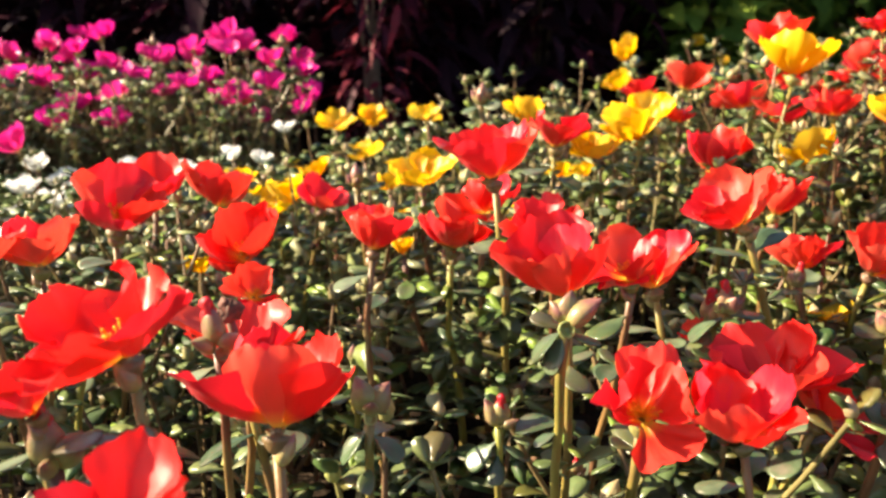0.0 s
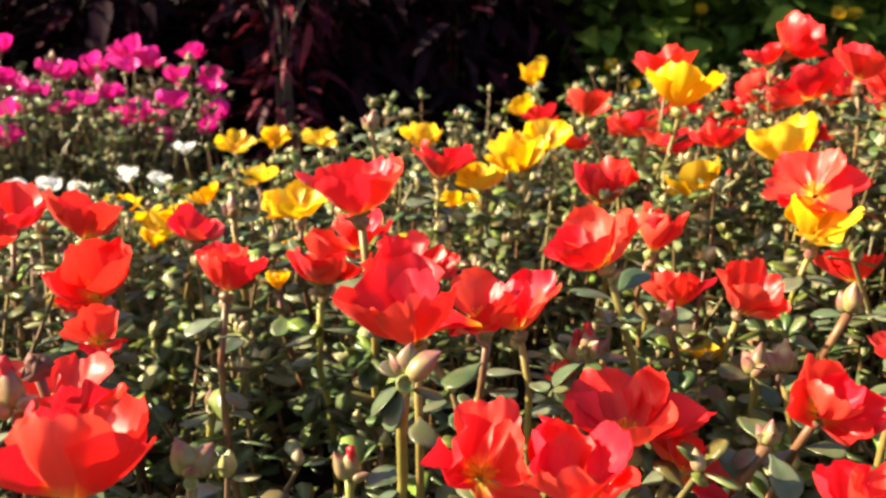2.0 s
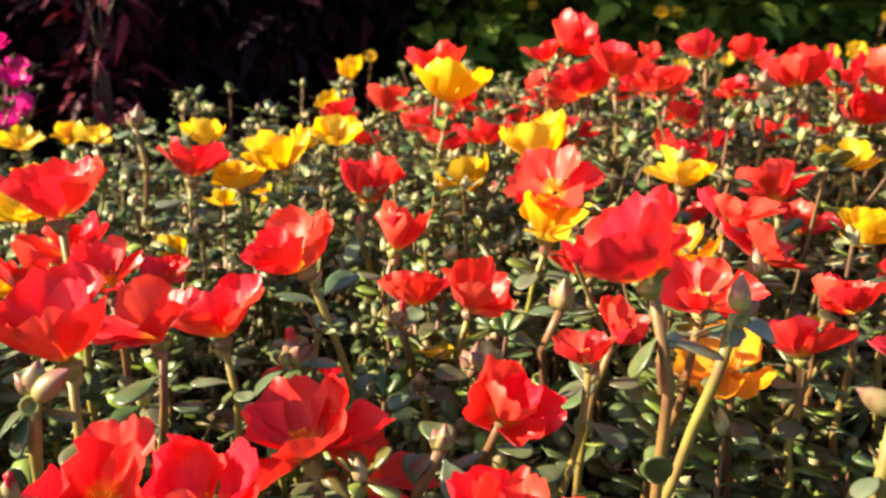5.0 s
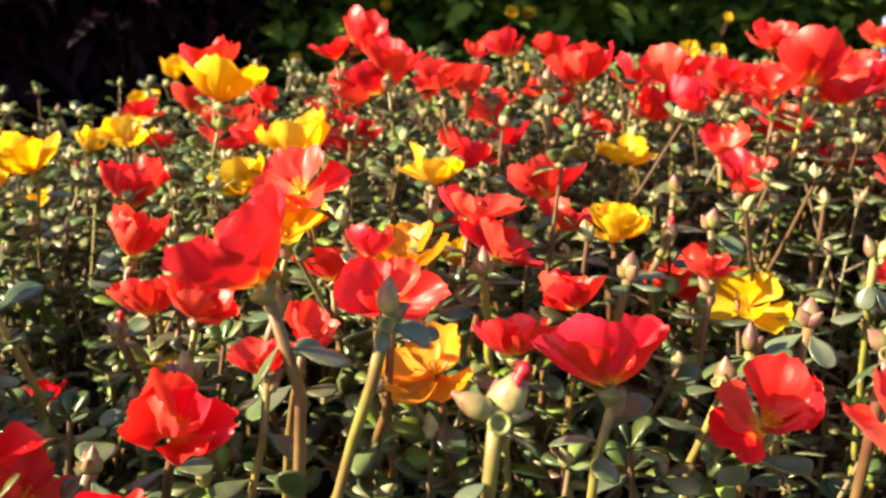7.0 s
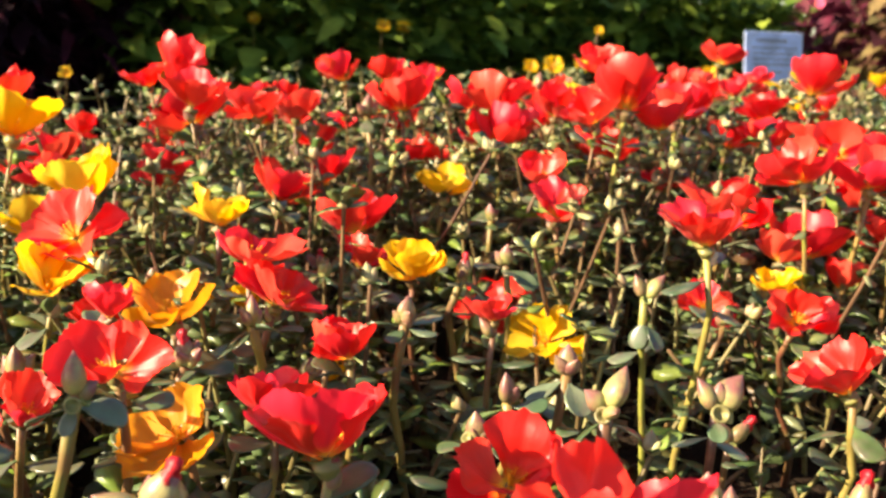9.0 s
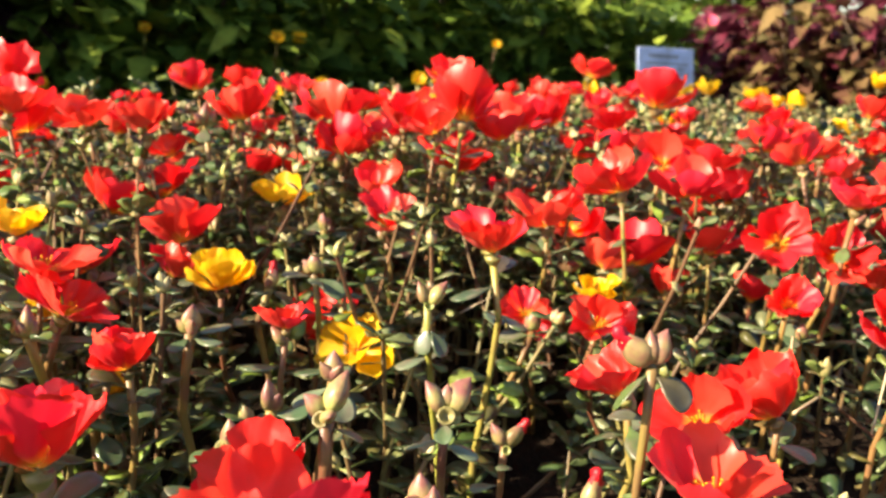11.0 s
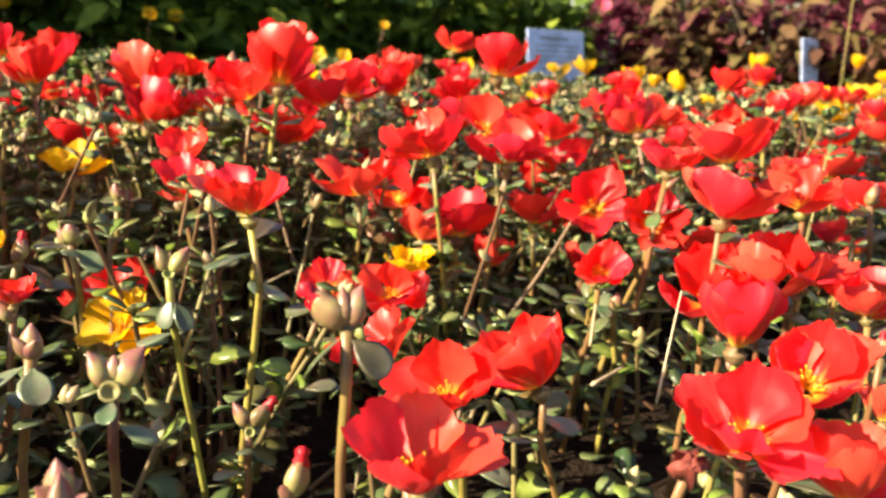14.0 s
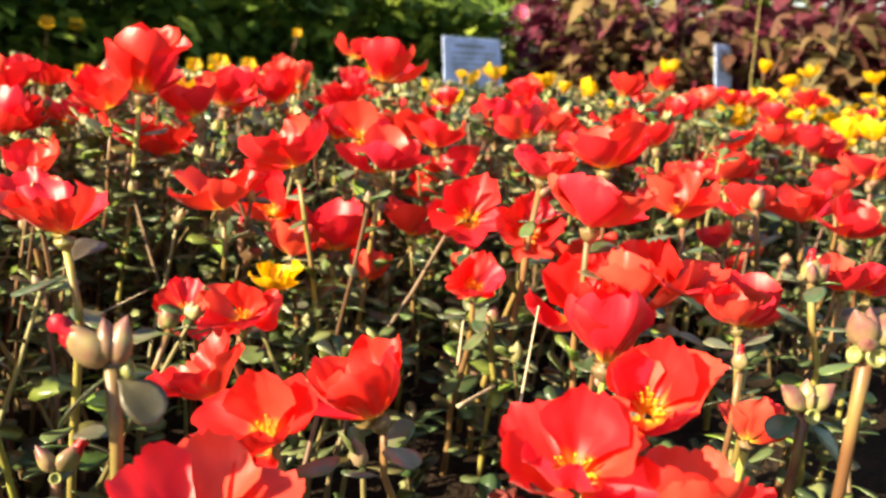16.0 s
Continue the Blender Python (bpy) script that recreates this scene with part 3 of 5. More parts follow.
def budded_stem(x, y, z, size, opening):
    """A stem that ends in a cluster of buds over a whorl of leaves."""
    rnd = random.Random(int(abs(x * 7919 + y * 104729) * 1000) % 1000003)
    gx, gy = x + rnd.uniform(-0.03, 0.03), y + rnd.uniform(0.0, 0.025)
    foot = Vector((gx, gy, float(ground_z(gx, gy)) - 0.004))
    thing = new("budded_purslane_stem")
    thing.location = foot
    state = "one bud showing a crimson tip" if opening else "closed plum-green buds"
    tagged(thing, "fleshy purslane stem with leaves and " + state, "plant", "budded purslane stems in the bed")
    top = Vector((x, y, z - size * 0.5)) - foot
    pts = bend((0, 0, 0), top, (rnd.uniform(-0.45, 0.45), rnd.uniform(-0.3, 0.3), 1), 7)
    pts = [p + Vector((rnd.uniform(-1, 1), rnd.uniform(-1, 1), 0)) * (0.002 if 0 < i < 6 else 0) for i, p in enumerate(pts)]
    r = rnd.uniform(0.0016, 0.0022)
    v, f = tube(pts, [r * 1.2, r * 1.1, r, r, r, r * 1.05, r * 1.3])
    piece("stem", mesh_of("stem", v, f, STEM), thing)
    n = rnd.choice((3, 3, 4, 5))
    w0 = rnd.uniform(0, 6.28)
    for k in range(n):
        w = w0 + 6.28 * k / n
        lean = 0.15 if k == 0 else rnd.uniform(0.5, 0.9)
        d = Vector((math.cos(w) * math.sin(lean), math.sin(w) * math.sin(lean), math.cos(lean)))
        s = size * (1.0 if k == 0 else rnd.uniform(0.55, 0.85))
        m = Matrix.Translation(top + d * 0.001) @ turned(d) @ Matrix.Rotation(rnd.uniform(0, 3), 4, "Z") @ Matrix.Scale(s, 4)
        if opening and k == 0:
            b = piece("bud", BUD_OPEN, thing, m)
            piece("bud_tip", BUD_PETALS, b, None, "crimson rolled petals")
        else:
            piece("bud", BUD_CLOSED, thing, m)
    if rnd.random() < 0.7:
        w = w0 + 1.0
        d = Vector((math.cos(w) * 0.9, math.sin(w) * 0.9, 0.6)).normalized()
        piece("seed_cup", CAPSULE_MESH, thing, Matrix.Translation(top) @ turned(d) @ Matrix.Translation((0, 0, 0.003)) @ Matrix.Scale(size * rnd.uniform(0.42, 0.55), 4), "open green seed cup")
    for k in range(rnd.choice((3, 4, 4))):
        piece("leaf", rnd.choice(LEAVES), thing, leaf_at(top - Vector((0, 0, 0.002)), w0 + 0.5 + 1.75 * k + rnd.uniform(-0.3, 0.3), rnd.uniform(-0.55, 0.5), rnd.uniform(0.014, 0.022), rnd.uniform(-0.5, 0.5)))
    tagged(piece("leaf_tuft", rnd.choice(TUFTS), thing, Matrix.Translation(Vector(pts[4])) @ turned(Vector(pts[5]) - Vector(pts[3])) @ Matrix.Rotation(rnd.uniform(0, 6.28), 4, "Z")), kind="stuff")
    for i in (5,):
        for k in range(2):
            piece("leaf", rnd.choice(LEAVES), thing, leaf_at(pts[i], w0 + i * 1.4 + 3.14 * k, rnd.uniform(-0.1, 0.6), rnd.uniform(0.014, 0.022)))


def bud_cluster(x, y, z, foot_at, thick, buds, leaves, cups=((200, 60, 0.006),), bark=STEM_RED):
    """A near stem that ends in a node with its own buds (bearing, lean, size, whether the tip shows), leaves (bearing, rise, size, drop
    below the node) and open seed cups (bearing, lean, size)."""
    rnd = random.Random(int(abs(x * 7919 + y * 104729) * 1000) % 1000003)
    gx, gy = x + foot_at[0], y + foot_at[1]
    foot = Vector((gx, gy, float(ground_z(gx, gy)) - 0.004))
    thing = new("budded_purslane_stem")
    thing.location = foot
    state = "a crimson-tipped bud" if any(b[3] for b in buds) else "pointed plum-green buds"
    tagged(thing, "thick fleshy purslane stem with spoon-shaped leaves and " + state, "plant", "budded purslane stems in the bed")
    top = Vector((x, y, z)) - foot
    pts = bend((0, 0, 0), top, (-foot_at[0] * 4, -foot_at[1] * 4, 1), 9)
    pts = [p + Vector((rnd.uniform(-1, 1), rnd.uniform(-1, 1), 0)) * (0.0008 if 0 < i < 8 else 0) for i, p in enumerate(pts)]
    v, f = tube(pts, [thick * k for k in (1.25, 1.15, 1.05, 1.0, 0.98, 0.98, 1.0, 1.08, 1.3)], 10)
    piece("stem", mesh_of("stem", v, f, bark), thing)

    def towards(bearing, lean):
        b, l = radians(bearing), radians(lean)
        return Vector((math.sin(l) * math.sin(b), math.sin(l) * math.cos(b), math.cos(l)))

    for bearing, lean, size, tip in buds:
        d = towards(bearing, lean)
        m = Matrix.Translation(top + d * 0.0015) @ turned(d) @ Matrix.Rotation(rnd.uniform(0, 3), 4, "Z") @ Matrix.Scale(size, 4)
        b = piece("bud", BUD_OPEN if tip else BUD_CLOSED, thing, m)
        if tip:
            piece("bud_tip", BUD_PETALS, b, None, "crimson rolled petals")
    for bearing, lean, size in cups:
        d = towards(bearing, lean)
        piece("seed_cup", CAPSULE_MESH, thing, Matrix.Translation(top - Vector((0, 0, 0.002))) @ turned(d) @ Matrix.Translation((0, 0, 0.002)) @ Matrix.Scale(size, 4), "open green seed cup")
    for bearing, rise, size, drop in leaves:
        p = top + (pts[4] - top) * (drop / max(0.001, (pts[4] - top).length))
        piece("leaf", rnd.choice(LEAVES), thing, leaf_at(p, radians(90 - bearing), radians(rise), size, rnd.uniform(-0.35, 0.35)))


# ---- the flowers of the bed ----
bloom("red", 0.046, 0.347, 0.234, 0.0355, 10, 300, 0.30, (0.006, 0.012), 0.0019)
bloom("red", 0.099, 0.414, 0.213, 0.0310, 14, 285, 0.40, exact=True)
bloom("red", 0.078, 0.364, 0.229, 0.0255, 14, 250, 0.45, exact=True)
bloom("red", 0.050, 0.435, 0.227, 0.0240, 16, 240, 0.45, exact=True)
bloom("red", 0.069, 0.510, 0.204, 0.0190, 16, 200, 0.40, exact=True)
bloom("red", 0.068, 0.281, 0.203, 0.0265, 36, 195, 0.50, exact=True)
bloom("red", 0.098, 0.273, 0.2050, 0.0285, 14, 260, 0.40, exact=True)
bloom("red", 0.132, 0.340, 0.191, 0.0320, 20, 285, 0.50, exact=True)
bloom("red", -0.051, 0.256, 0.222, 0.0345, 26, 355, 0.35, exact=True)
bloom("red", -0.086, 0.220, 0.256, 0.0285, 16, 260, 0.50, exact=True)
bloom("red", -0.112, 0.220, 0.239, 0.0225, 12, 240, 0.40)
bloom("red", -0.107, 0.471, 0.209, 0.0355, 27, 160, 0.38)
bloom("red", -0.033, 0.422, 0.229, 0.0256, 13, 47, 0.05)
bloom("red", -0.181, 0.495, 0.225, 0.0400, 20, 90, 0.35)
bloom("red", -0.151, 0.592, 0.214, 0.0339, 19, 12, 0.20)
bloom("red", -0.079, 0.586, 0.208, 0.0232, 30, 120, 0.28)
bloom("yellow", -0.137, 0.767, 0.172, 0.0320, 12, 295, 0.30)
bloom("yellow", -0.181, 0.848, 0.159, 0.0236, 11, 295, 0.30)
bloom("red", 0.024, 0.468, 0.257, 0.0343, 8, 302, 0.40)
bloom("red", 0.024, 0.501, 0.228, 0.0279, 15, 0, 0.30)
bloom("yellow", -0.014, 0.577, 0.227, 0.0293, 21, 180, 0.38)
bloom("red", 0.082, 0.630, 0.246, 0.0330, 20, 60, 0.35)
bloom("red", 0.131, 0.400, 0.246, 0.0300, 36, 258, 0.40, exact=True)
bloom("red", 0.201, 0.653, 0.225, 0.0400, 10, 90, 0.20)
bloom("red", 0.201, 0.524, 0.222, 0.0286, 20, 80, 0.20)
bloom("yellow", 0.267, 0.693, 0.293, 0.0381, 18, 50, 0.15)
bloom("red", 0.261, 0.724, 0.310, 0.0338, 10, 0, 0.20)
bloom("yellow", 0.263, 1.334, 0.254, 0.0349, 14, 350, 0.20)
bloom("yellow", 0.217, 1.120, 0.233, 0.0301, 20, 320, 0.30)
bloom("red", 0.262, 0.984, 0.252, 0.0400, 10, 100, 0.30)
bloom("red", 0.211, 0.980, 0.238, 0.0264, 13, 311, 0.30)
bloom("yellow", -0.096, 1.183, 0.180, 0.0244, 24, 180, 0.58)
bloom("yellow", -0.016, 0.861, 0.225, 0.0194, 24, 180, 0.58)
bloom("yellow", -0.132, 1.095, 0.188, 0.0259, 30, 180, 0.48)
bloom("yellow", -0.081, 0.893, 0.187, 0.0225, 22, 337, 0.40)
bloom("yellow", 0.136, 0.644, 0.248, 0.0310, 20, 240, 0.25)
bloom("yellow", 0.108, 0.640, 0.232, 0.0249, 25, 240, 0.30)
bloom("yellow", 0.198, 0.868, 0.233, 0.0333, 30, 180, 0.38)
bloom("yellow", 0.080, 0.851, 0.231, 0.0289, 16, 22, 0.40)
bloom("red", 0.010, 0.497, 0.211, 0.0329, 22, 81, 0.20)
bloom("yellow", -0.035, 0.728, 0.159, 0.0170, 21, 83, 0.30)
bloom("yellow", -0.027, 0.563, 0.181, 0.0146, 13, 331, 0.20)
bloom("yellow", 0.060, 0.680, 0.173, 0.0224, 22, 9, 0.20)
bloom("red", 0.204, 0.499, 0.194, 0.0260, 22, 353, 0.30)
bloom("red", 0.295, 0.902, 0.241, 0.0400, 14, 316, 0.30)
bloom("red", 0.224, 0.861, 0.226, 0.0195, 10, 307, 0.30)
bloom("red", 0.160, 0.335, 0.176, 0.0270, 34, 110, 0.50, exact=True)
bloom("red", -0.092, 0.418, 0.200, 0.0180, 30, 140, 0.38)
bloom("red", -0.073, 0.308, 0.219, 0.0290, 12, 30, 0.35)
bloom("red", -0.073, 0.176, 0.229, 0.0227, 11, 84, 0.30)
bloom("red", -0.202, 0.433, 0.219, 0.0327, 10, 7, 0.30)
bloom("red", -0.222, 0.414, 0.224, 0.0293, 10, 56, 0.30)
bloom("red", -0.185, 0.570, 0.222, 0.0290, 10, 90, 0.30)
bloom("red", 0.127, 0.421, 0.177, 0.0146, 16, 320, 0.05)
bloom("yellow", 0.215, 0.471, 0.169, 0.0146, 13, 319, 0.30)
bloom("yellow", -0.162, 0.574, 0.164, 0.0146, 18, 307, 0.30)
bloom("red", 0.212, 0.329, 0.201, 0.0235, 42, 182, 0.20, exact=True)
bloom("red", 0.188, 0.252, 0.204, 0.0277, 10, 4, 0.25)
bloom("red", 0.245, 0.337, 0.220, 0.0175, 10, 353, 0.30)
bloom("red", 0.300, 0.482, 0.213, 0.0250, 20, 348, 0.30)
bloom("red", 0.391, 0.772, 0.327, 0.0340, 36, 105, 0.30, exact=True)
bloom("red", 0.364, 0.771, 0.315, 0.0226, 10, 246, 0.30)
bloom("red", 0.393, 0.756, 0.293, 0.0400, 19, 322, 0.30)
bloom("red", 0.400, 0.872, 0.275, 0.0319, 22, 3, 0.30)
bloom("red", 0.377, 0.641, 0.316, 0.0320, 10, 66, 0.30)
bloom("red", 0.432, 0.683, 0.303, 0.0283, 10, 166, 0.30)
bloom("red", 0.550, 0.850, 0.319, 0.0332, 20, 305, 0.40)
bloom("red", 0.276, 0.724, 0.248, 0.0297, 13, 4, 0.30)
bloom("red", 0.288, 0.867, 0.242, 0.0315, 21, 342, 0.30)
bloom("yellow", 0.302, 0.583, 0.266, 0.0349, 10, 354, 0.40)
bloom("red", 0.289, 0.517, 0.253, 0.0300, 32, 235, 0.45, exact=True)
bloom("yellow", 0.277, 0.488, 0.234, 0.0290, 10, 230, 0.45, exact=True)
bloom("yellow", 0.275, 0.670, 0.226, 0.0325, 18, 321, 0.40)
bloom("yellow", 0.366, 0.503, 0.262, 0.0275, 8, 200, 0.42, exact=True)
bloom("red", 0.229, 0.455, 0.203, 0.0290, 24, 156, 0.43)
bloom("yellow", 0.254, 0.563, 0.134, 0.0146, 12, 329, 0.30)
bloom("red", 0.153, 0.476, 0.154, 0.0146, 16, 325, 0.05)
bloom("red", 0.229, 0.270, 0.280, 0.0305, 30, 278, 0.42, (0.012, 0.006), 0.0021, ((105, -8, 0.0205, 0.92), (275, -50, 0.017, 0.93), (215, 60, 0.019, 0.62), (60, 10, 0.015, 0.9), (330, 0, 0.016, 0.55)), True)
bloom("red", 0.292, 0.336, 0.243, 0.0250, 36, 215, 0.35, exact=True)
bloom("orange", 0.316, 0.352, 0.207, 0.0290, 32, 240, 0.35, exact=True)
bloom("red", 0.351, 0.266, 0.241, 0.0335, 12, 330, 0.35, exact=True)
bloom("red", 0.360, 0.365, 0.210, 0.0242, 21, 17, 0.05)
bloom("yellow", 0.400, 0.413, 0.195, 0.0146, 18, 351, 0.30)
bloom("orange", 0.327, 0.432, 0.234, 0.0300, 12, 300, 0.32, exact=True)
bloom("yellow", 0.370, 0.523, 0.206, 0.0146, 22, 349, 0.30)
bloom("yellow", 0.377, 0.491, 0.213, 0.0176, 13, 322, 0.10)
bloom("red", 0.413, 0.581, 0.219, 0.0255, 19, 325, 0.30)
bloom("red", 0.385, 0.435, 0.232, 0.0265, 26, 110, 0.50, exact=True)
bloom("red", 0.455, 0.512, 0.228, 0.0255, 18, 110, 0.40)
bloom("red", 0.470, 0.575, 0.238, 0.0340, 20, 330, 0.40)
bloom("yellow", 0.469, 0.466, 0.233, 0.0275, 8, 200, 0.35, exact=True)
bloom("yellow", 0.556, 0.612, 0.252, 0.0270, 8, 215, 0.42, exact=True)
bloom("red", 0.491, 0.716, 0.244, 0.0347, 22, 310, 0.30)
bloom("red", 0.368, 0.714, 0.246, 0.0297, 12, 345, 0.30)
bloom("red", 0.291, 0.673, 0.259, 0.0240, 12, 30, 0.30)
bloom("yellow", 0.533, 0.424, 0.195, 0.0240, 34, 240, 0.65, exact=True)
bloom("red", 0.424, 0.267, 0.208, 0.0265, 26, 200, 0.45, exact=True)
bloom("red", 0.605, 0.532, 0.247, 0.0290, 6, 215, 0.52, exact=True)
bloom("red", 0.621, 0.583, 0.263, 0.0290, 24, 215, 0.42, exact=True)
bloom("red", 0.554, 0.520, 0.180, 0.0366, 16, 310, 0.40)
bloom("red", 0.600, 0.846, 0.320, 0.0288, 17, 3, 0.10)
bloom("red", 0.546, 0.673, 0.312, 0.0367, 12, 54, 0.20)
bloom("red", 0.635, 0.740, 0.306, 0.0326, 15, 336, 0.20)
bloom("red", 0.772, 0.839, 0.304, 0.0301, 13, 308, 0.30)
bloom("red", 0.625, 0.651, 0.286, 0.0353, 22, 88, 0.20)
bloom("red", 0.498, 0.813, 0.283, 0.0346, 20, 20, 0.30)
bloom("yellow", 0.841, 0.854, 0.299, 0.0312, 19, 105, 0.30)
bloom("red", 0.750, 0.704, 0.342, 0.0329, 15, 227, 0.30)
bloom("red", 0.698, 0.588, 0.321, 0.0400, 22, 59, 0.30)
bloom("yellow", 0.167, 0.868, 0.223, 0.0222, 19, 80, 0.30)
bloom("red", 0.446, 0.666, 0.242, 0.0371, 18, 103, 0.40)
bloom("red", 0.400, 0.385, 0.220, 0.0210, 12, 324, 0.30)
bloom("red", 0.401, 0.172, 0.247, 0.0315, 14, 60, 0.35, exact=True)
bloom("red", 0.567, 0.339, 0.276, 0.0285, 10, 265, 0.55, (0.0, 0.01), 0.0019, exact=True)
bloom("red", 0.662, 0.436, 0.198, 0.0205, 48, 212, 0.65, exact=True)
bloom("red", 0.656, 0.355, 0.217, 0.0235, 38, 210, 0.45, exact=True)
bloom("yellow", 0.720, 0.438, 0.209, 0.0219, 11, 88, 0.30)
bloom("red", 0.603, 0.279, 0.218, 0.0285, 28, 300, 0.50, exact=True)
bloom("red", 0.728, 0.440, 0.288, 0.0347, 20, 342, 0.30)
bloom("red", 0.915, 0.610, 0.333, 0.0400, 10, 47, 0.30)
bloom("red", 0.777, 0.624, 0.309, 0.0347, 11, 62, 0.30)
bloom("red", 1.106, 0.942, 0.345, 0.0373, 22, 100, 0.30)
bloom("red", 0.876, 0.665, 0.276, 0.0347, 14, 107, 0.30)
bloom("red", 0.639, 0.682, 0.281, 0.0266, 8, 23, 0.20)
bloom("red", 0.870, 0.958, 0.294, 0.0299, 13, 71, 0.30)
bloom("red", 0.722, 0.742, 0.289, 0.0309, 11, 109, 0.30)
bloom("red", 0.744, 0.668, 0.265, 0.0327, 9, 86, 0.30)
bloom("red", 0.750, 0.722, 0.265, 0.0232, 9, 109, 0.30)
bloom("red", 0.623, 0.777, 0.246, 0.0232, 8, 110, 0.30)
bloom("red", 0.652, 0.764, 0.250, 0.0232, 13, 50, 0.30)
bloom("red", 0.493, 0.903, 0.269, 0.0245, 10, 75, 0.30)
bloom("red", 0.496, 0.794, 0.291, 0.0327, 19, 68, 0.30)
bloom("red", 0.322, 0.869, 0.263, 0.0218, 16, 115, 0.30)
bloom("red", 0.906, 0.658, 0.303, 0.0309, 14, 325, 0.30)
bloom("red", 0.705, 0.479, 0.259, 0.0366, 8, 52, 0.30)
bloom("red", 0.795, 0.467, 0.294, 0.0251, 30, 212, 0.48)
bloom("red", 0.792, 0.432, 0.283, 0.0335, 10, 113, 0.30)
bloom("red", 0.759, 0.521, 0.238, 0.0370, 30, 212, 0.38)
bloom("red", 0.780, 0.472, 0.227, 0.0391, 8, 34, 0.30)
bloom("red", 0.805, 0.362, 0.256, 0.0290, 48, 225, 0.50, exact=True)
bloom("red", 0.822, 0.328, 0.252, 0.0265, 44, 215, 0.52, exact=True)
bloom("red", 0.785, 0.331, 0.223, 0.0235, 42, 220, 0.52, exact=True)
bloom("red", 0.941, 0.563, 0.234, 0.0400, 17, 322, 0.30)
bloom("red", 0.830, 0.326, 0.290, 0.0269, 19, 94, 0.30)
bloom("red", 0.884, 0.331, 0.296, 0.0346, 12, 36, 0.30)
bloom("red", 0.796, 0.256, 0.282, 0.0363, 15, 115, 0.40)
bloom("red", 0.879, 0.334, 0.233, 0.0323, 12, 8, 0.30)
bloom("red", 0.908, 0.293, 0.272, 0.0339, 16, 328, 0.30)
bloom("red", 0.787, 0.255, 0.234, 0.0365, 20, 275, 0.25)
bloom("red", 0.812, 0.244, 0.242, 0.0400, 10, 35, 0.20)
bloom("red", 0.826, 0.223, 0.249, 0.0294, 20, 125, 0.30)
bloom("red", 0.777, 0.227, 0.227, 0.0400, 12, 65, 0.25)
bloom("red", 0.827, 0.194, 0.239, 0.0234, 20, 23, 0.30)
bloom("red", 0.593, 0.216, 0.226, 0.0250, 34, 240, 0.42, exact=True)
bloom("red", 0.638, 0.223, 0.226, 0.0300, 24, 300, 0.25)
bloom("red", 0.552, 0.168, 0.230, 0.0290, 10, 215, 0.35, exact=True)
bloom("red", 0.637, 0.119, 0.243, 0.0270, 24, 225, 0.35, exact=True)
bloom("red", 0.676, 0.126, 0.250, 0.0255, 28, 240, 0.35, exact=True)
bloom("red", 0.663, 0.101, 0.230, 0.0301, 12, 35, 0.30)
bloom("red", 0.759, 0.138, 0.218, 0.0202, 19, 90, 0.30)
bloom("red", 0.905, 0.232, 0.219, 0.0348, 15, 72, 0.30)
bloom("red", 0.943, 0.202, 0.241, 0.0266, 9, 49, 0.30)
bloom("red", 0.955, 0.191, 0.237, 0.0213, 21, 103, 0.30)
bloom("red", 1.081, 0.304, 0.253, 0.0316, 8, 15, 0.30)
bloom("red", 1.068, 0.261, 0.251, 0.0362, 20, 97, 0.40)
bloom("red", 1.155, 0.326, 0.263, 0.0306, 16, 340, 0.30)
bloom("red", 1.255, 0.478, 0.249, 0.0400, 20, 29, 0.40)
bloom("red", 0.977, 0.306, 0.240, 0.0225, 15, 358, 0.20)
bloom("red", 1.371, 0.456, 0.275, 0.0379, 13, 93, 0.30)
bloom("red", 1.339, 0.484, 0.281, 0.0302, 21, 42, 0.30)
bloom("red", 1.263, 0.345, 0.272, 0.0383, 12, 62, 0.30)
bloom("red", 1.124, 0.479, 0.285, 0.0295, 17, 22, 0.30)
bloom("red", 1.341, 0.625, 0.289, 0.0288, 18, 125, 0.30)
bloom("red", 1.236, 0.624, 0.283, 0.0315, 19, 347, 0.30)
bloom("red", 1.105, 0.548, 0.264, 0.0364, 10, 115, 0.30)
bloom("red", 1.252, 0.623, 0.323, 0.0344, 12, 121, 0.20)
bloom("red", 1.366, 0.661, 0.326, 0.0291, 10, 88, 0.20)
bloom("red", 0.981, 0.532, 0.300, 0.0362, 10, 105, 0.30)
bloom("red", 1.147, 0.646, 0.290, 0.0280, 15, 70, 0.30)
bloom("red", 1.203, 0.666, 0.288, 0.0295, 16, 121, 0.30)
bloom("red", 1.475, 0.575, 0.297, 0.0294, 11, 70, 0.20)
bloom("red", 0.912, 0.532, 0.282, 0.0311, 19, 16, 0.30)
bloom("red", 0.926, 0.770, 0.317, 0.0264, 9, 65, 0.20)
bloom("red", 0.857, 0.691, 0.305, 0.0363, 9, 338, 0.30)
bloom("red", 0.853, 0.760, 0.303, 0.0309, 11, 330, 0.30)
bloom("red", 0.733, 0.593, 0.302, 0.0325, 20, 330, 0.30)
bloom("red", 0.676, 0.602, 0.306, 0.0282, 10, 279, 0.30)
bloom("yellow", 1.488, 1.166, 0.306, 0.0315, 19, 37, 0.25)
bloom("yellow", 1.523, 1.139, 0.314, 0.0348, 12, 21, 0.25)
bloom("yellow", 1.623, 1.119, 0.303, 0.0342, 12, 355, 0.25)
bloom("yellow", 1.847, 1.215, 0.284, 0.0400, 20, 128, 0.25)
bloom("yellow", 1.652, 1.093, 0.294, 0.0222, 10, 120, 0.25)
bloom("yellow", 1.262, 0.947, 0.280, 0.0300, 14, 25, 0.25)
